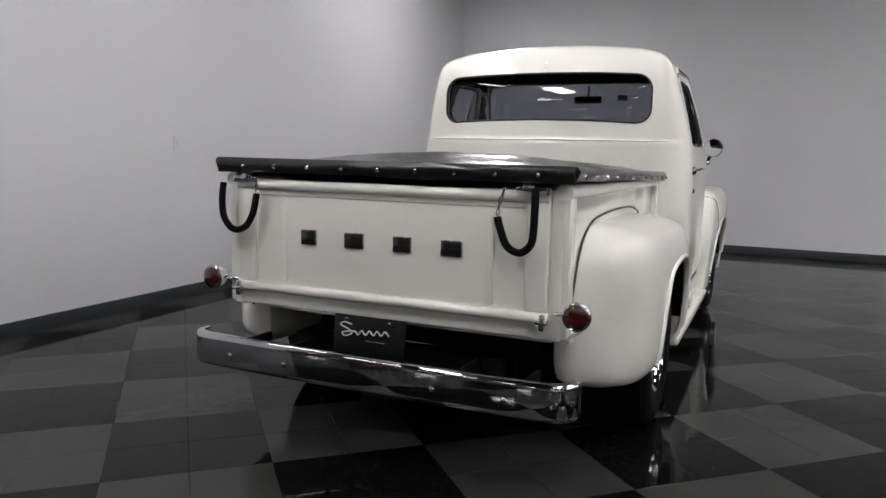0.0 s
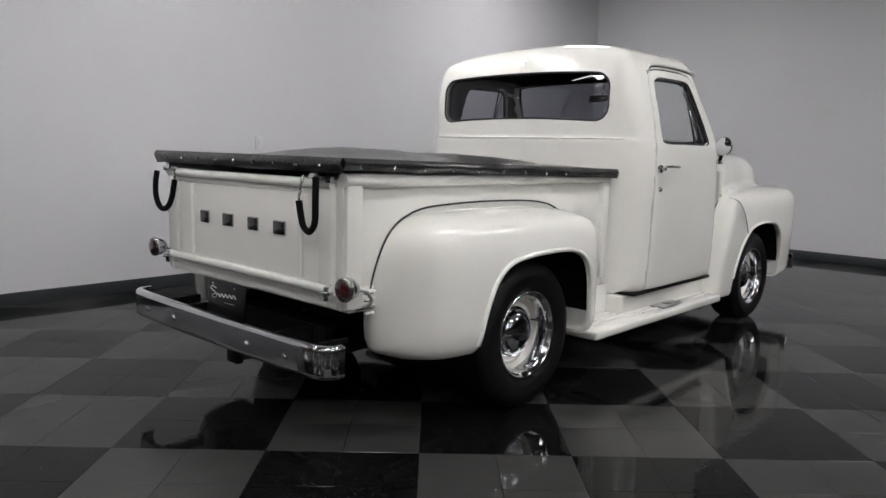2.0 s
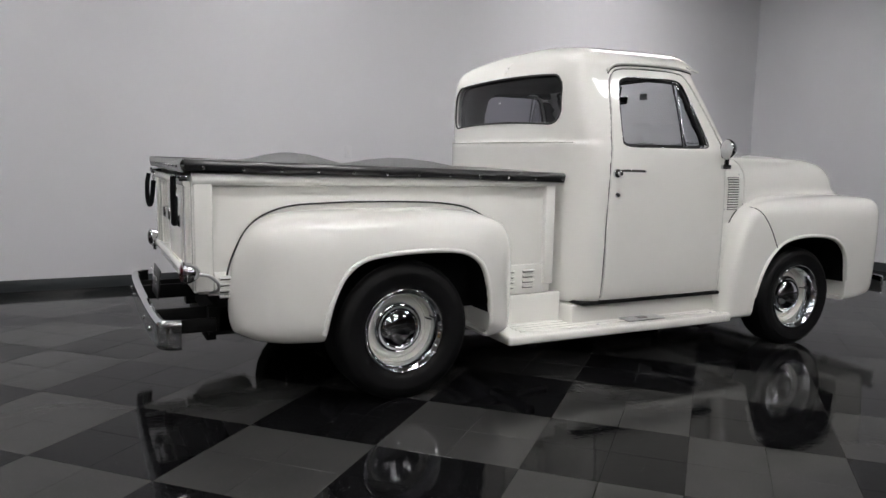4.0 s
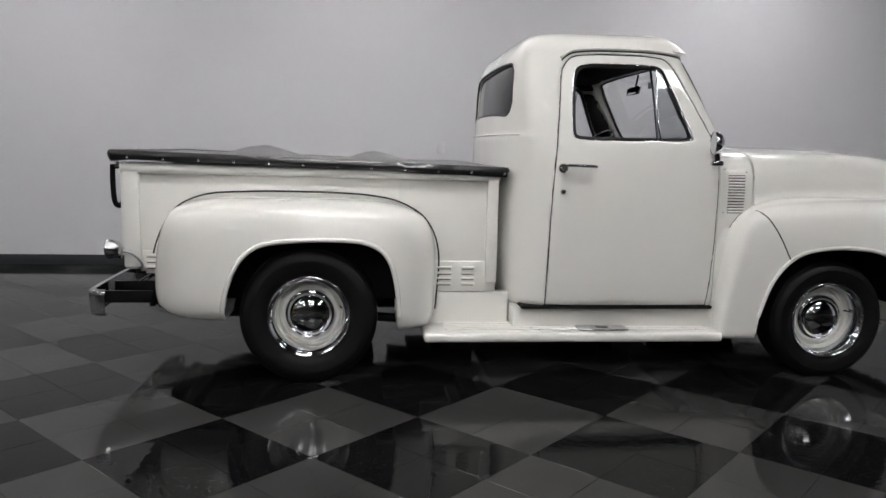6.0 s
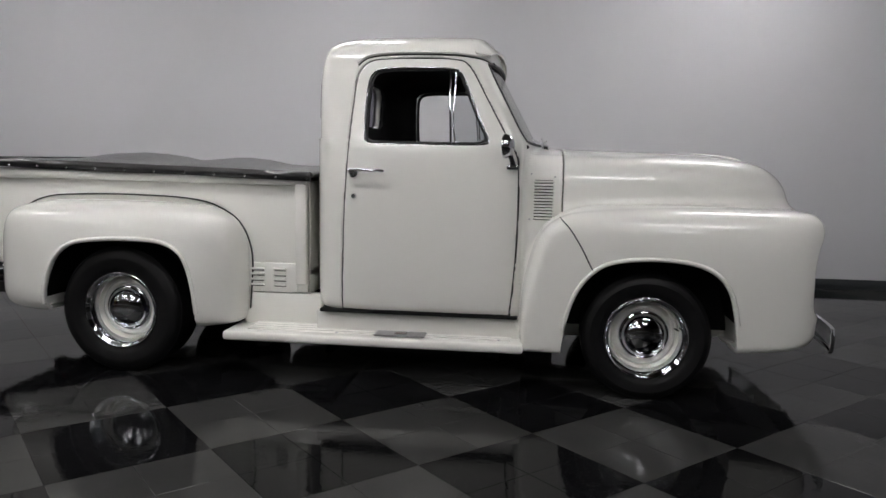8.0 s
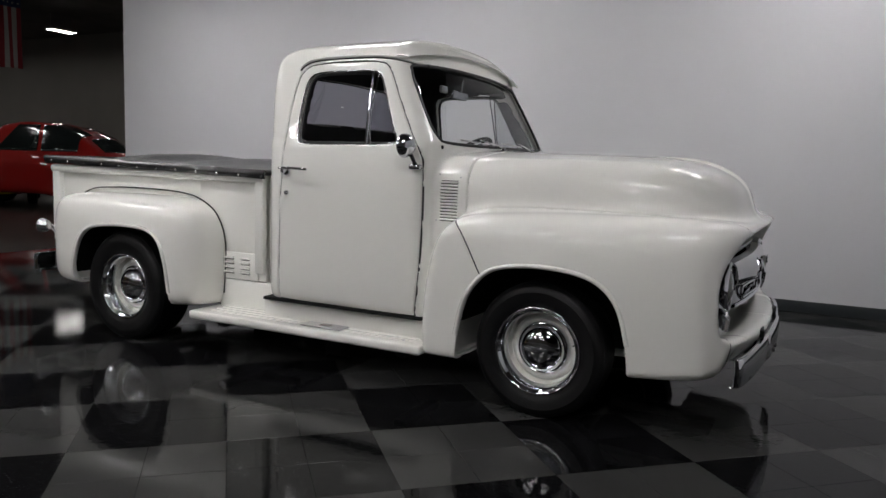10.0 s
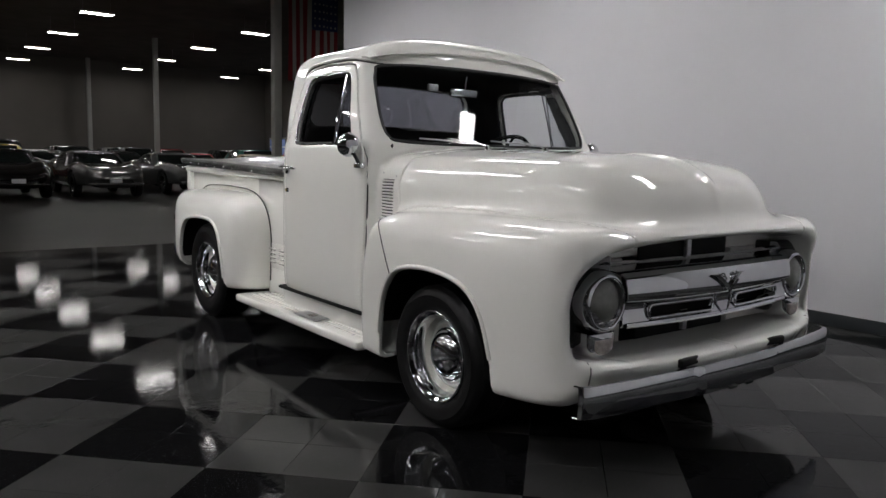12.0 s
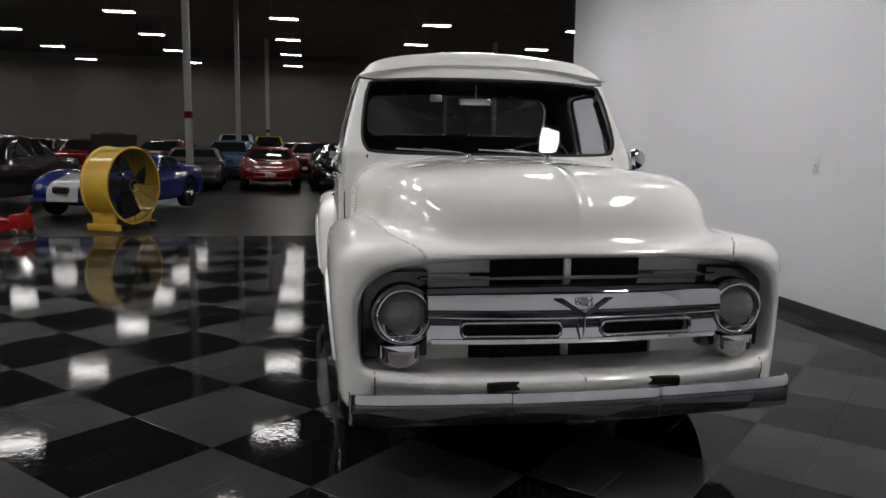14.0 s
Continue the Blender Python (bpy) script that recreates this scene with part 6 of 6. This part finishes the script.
# yellow drum fan
YELLOW = mat("yellow_fan_enamel", (0.42, 0.26, 0.025), rough=0.35, coat=0.4, mottling=0.08, grain=0.05)
fan = thing("drum_fan", "large yellow drum fan on a wheeled stand", "fan", m=pose(-5.72, -3.85, 0, 0, 0, 63.0))
R, ZC = 0.57, 0.66
part("drum", lathe([(R - 0.012, 0.24), (R + 0.016, 0.24), (R + 0.02, 0.22), (R, 0.2), (R, -0.2), (R + 0.02, -0.22), (R + 0.016, -0.24), (R - 0.012, -0.24), (R - 0.012, 0.24)], 56, "x", "drum"), YELLOW, fan, "", pose(0, 0, ZC))
for xg in (0.225, -0.225):
    grid = part("guard", tube([(xg, 0.09 * math.cos(t), ZC + 0.09 * math.sin(t)) for t in np.linspace(0, 2 * math.pi, 25)[:-1]], 0.004, True, 6, 1.0, "guard"), STEEL, fan, "wire guard")
    for rr in np.linspace(0.13, R - 0.02, 12):
        part("guard_ring", tube([(xg, rr * math.cos(t), ZC + rr * math.sin(t)) for t in np.linspace(0, 2 * math.pi, 41)[:-1]], 0.0028, True, 5, 1.0, "guard_ring"), UNDER, grid)
    for t in np.linspace(0, 2 * math.pi, 13)[:-1]:
        part("guard_spoke", tube([(xg, 0.08 * math.cos(t), ZC + 0.08 * math.sin(t)), (xg, (R - 0.01) * math.cos(t), ZC + (R - 0.01) * math.sin(t))], 0.004, False, 6, 1.0, "guard_spoke"), UNDER, grid)
part("motor", lathe([(0.0, 0.12), (0.1, 0.12), (0.12, 0.1), (0.12, -0.12), (0.0, -0.14)], 24, "x", "motor"), UNDER, fan, "", pose(-0.04, 0, ZC))
for t in (0.3, 1.87, 3.44, 5.01):
    P = []
    for rr in np.linspace(0.1, R - 0.05, 6):
        P.append([(0.05 + 0.06 * s * (1.3 - rr), rr * math.cos(t + 0.3 * s), ZC + rr * math.sin(t + 0.3 * s)) for s in (-1, -0.5, 0, 0.5, 1)])
    part("blade", sheet(P, 0.006, "blade"), UNDER, fan)
for sy in (-1, 1):
    part("stand_foot", join(box(-0.26, 0.26, sy * 0.40 - 0.06, sy * 0.40 + 0.06, 0.0 if sy < 0 else 0.08, 0.1, 0.01), box(-0.2, 0.2, sy * 0.38 - 0.04, sy * 0.38 + 0.04, 0.08, 0.28, 0.02)), YELLOW, fan)
for sx in (-1, 1):
    part("caster", lathe([(0.0, -0.02), (0.055, -0.02), (0.06, 0.0), (0.055, 0.02), (0.0, 0.02)], 18, "x", "caster"), TYRE, fan, "", pose(sx * 0.2, 0.42, 0.06))

# floor jack
jack = thing("floor_jack", "red trolley jack on the concrete floor", "jack", m=pose(-4.95, -5.25, 0, 0, 0, 250))
part("frame", join(box(-0.36, 0.36, -0.15, -0.12, 0.06, 0.17, 0.01), box(-0.36, 0.36, 0.12, 0.15, 0.06, 0.17, 0.01), box(-0.36, -0.2, -0.15, 0.15, 0.08, 0.3, 0.03)), RED_PAINT, jack)
part("lift_arm", moved(box(0.0, 0.5, -0.06, 0.06, -0.04, 0.04, 0.015), pose(-0.2, 0, 0.16, 0, -8, 0)), RED_PAINT, jack)
part("saddle", lathe([(0.0, 0.03), (0.05, 0.035), (0.06, 0.0), (0, -0.005)], 16, "z", "saddle"), STEEL, jack, "", pose(0.28, 0, 0.27))
part("handle", tube([(-0.26, 0, 0.22), (-0.45, 0, 0.42)], 0.02, False, 10, 1.0, "handle"), RED_PAINT, jack)
for sx in (-0.3, 0.3):
    for sg in (-1, 1):
        part("caster", lathe([(0.0, -0.02), (0.05, -0.02), (0.055, 0.0), (0.05, 0.02), (0.0, 0.02)], 16, "y", "caster"), STEEL, jack, "", pose(sx, sg * 0.17, 0.055))

# flag hanging from the roof
FLAG_RED = mat("flag_red_cloth", (0.2, 0.012, 0.02), rough=0.8, grain=0.1)
FLAG_WHITE = mat("flag_white_cloth", (0.36, 0.355, 0.34), rough=0.8, grain=0.08)
FLAG_BLUE = mat("flag_blue_cloth", (0.015, 0.025, 0.09), rough=0.8, grain=0.1)
flag = thing("hanging_flag", "striped red and white flag with blue corner hanging from the roof", "flag", m=pose(-20.0, 9.42, 3.9, 0, 0, 0))
W, HT = 2.06, 3.28


def cloth(u0, u1, v0, v1, lift, material, name, n=8):
    P = []
    for v in np.linspace(v0, v1, 24):
        P.append([(0.05 * math.sin(u * 5.2 + 0.6 * v) + 0.02 * math.sin(u * 13 + v) + lift, u, v + 0.015 * math.sin(u * 4)) for u in np.linspace(u0, u1, n)])
    return part(name, sheet(P, 0.006, name), material, flag)


for i in range(13):
    u0 = W * i / 13
    cloth(u0, u0 + W / 13, 0.0, HT if i < 6 else HT - 1.35, 0.0, FLAG_RED if i % 2 == 0 else FLAG_WHITE, "stripe", 4)
canton = cloth(W * 6 / 13, W, HT - 1.35, HT, 0.0, FLAG_BLUE, "canton", 12)
for i in range(6):
    for j in range(5):
        u, v = W * 6 / 13 + 0.13 + 0.175 * i, HT - 1.2 + 0.26 * j
        part("star", box(0.05 * math.sin(u * 5.2 + 0.6 * v) + 0.02 * math.sin(u * 13 + v) + 0.004, 0.05 * math.sin(u * 5.2 + 0.6 * v) + 0.02 * math.sin(u * 13 + v) + 0.016, u - 0.03, u + 0.03, v - 0.03, v + 0.03), FLAG_WHITE, canton)
part("top_rod", tube([(0, -0.05, HT), (0, W + 0.05, HT)], 0.015, False, 8, 1.0, "top_rod"), STEEL, flag)

# daylight windows in the hall's far wall
DAY = mat("daylight_pane", (0.1, 0.12, 0.2), rough=0.1, emit=(0.42, 0.55, 1.0), strength=0.2)
n = 0
for x0, x1 in ((-48.0, -45.4), (-44.6, -42.0)):
    n += 1
    w = tagged(thing("window_%d" % n, "", ""), "bluish daylight window in the far hall wall", "window", "", "structure")
    for xa, xb in ((x0, (x0 + x1) / 2), ((x0 + x1) / 2, x1)):
        for za, zb in ((1.2, 1.8), (1.8, 2.4)):
            part("pane", box(xa + 0.05, xb - 0.05, 21.45, 21.49, za + 0.04, zb - 0.04), DAY, w)
    part("window_frame", join(box(x0 - 0.06, x1 + 0.06, 21.44, 21.49, 2.38, 2.48), box(x0 - 0.06, x1 + 0.06, 21.44, 21.49, 1.12, 1.22), box((x0 + x1) / 2 - 0.05, (x0 + x1) / 2 + 0.05, 21.44, 21.49, 1.22, 2.38), box(x0, x1, 21.44, 21.49, 1.76, 1.84)), HOUSING, w)
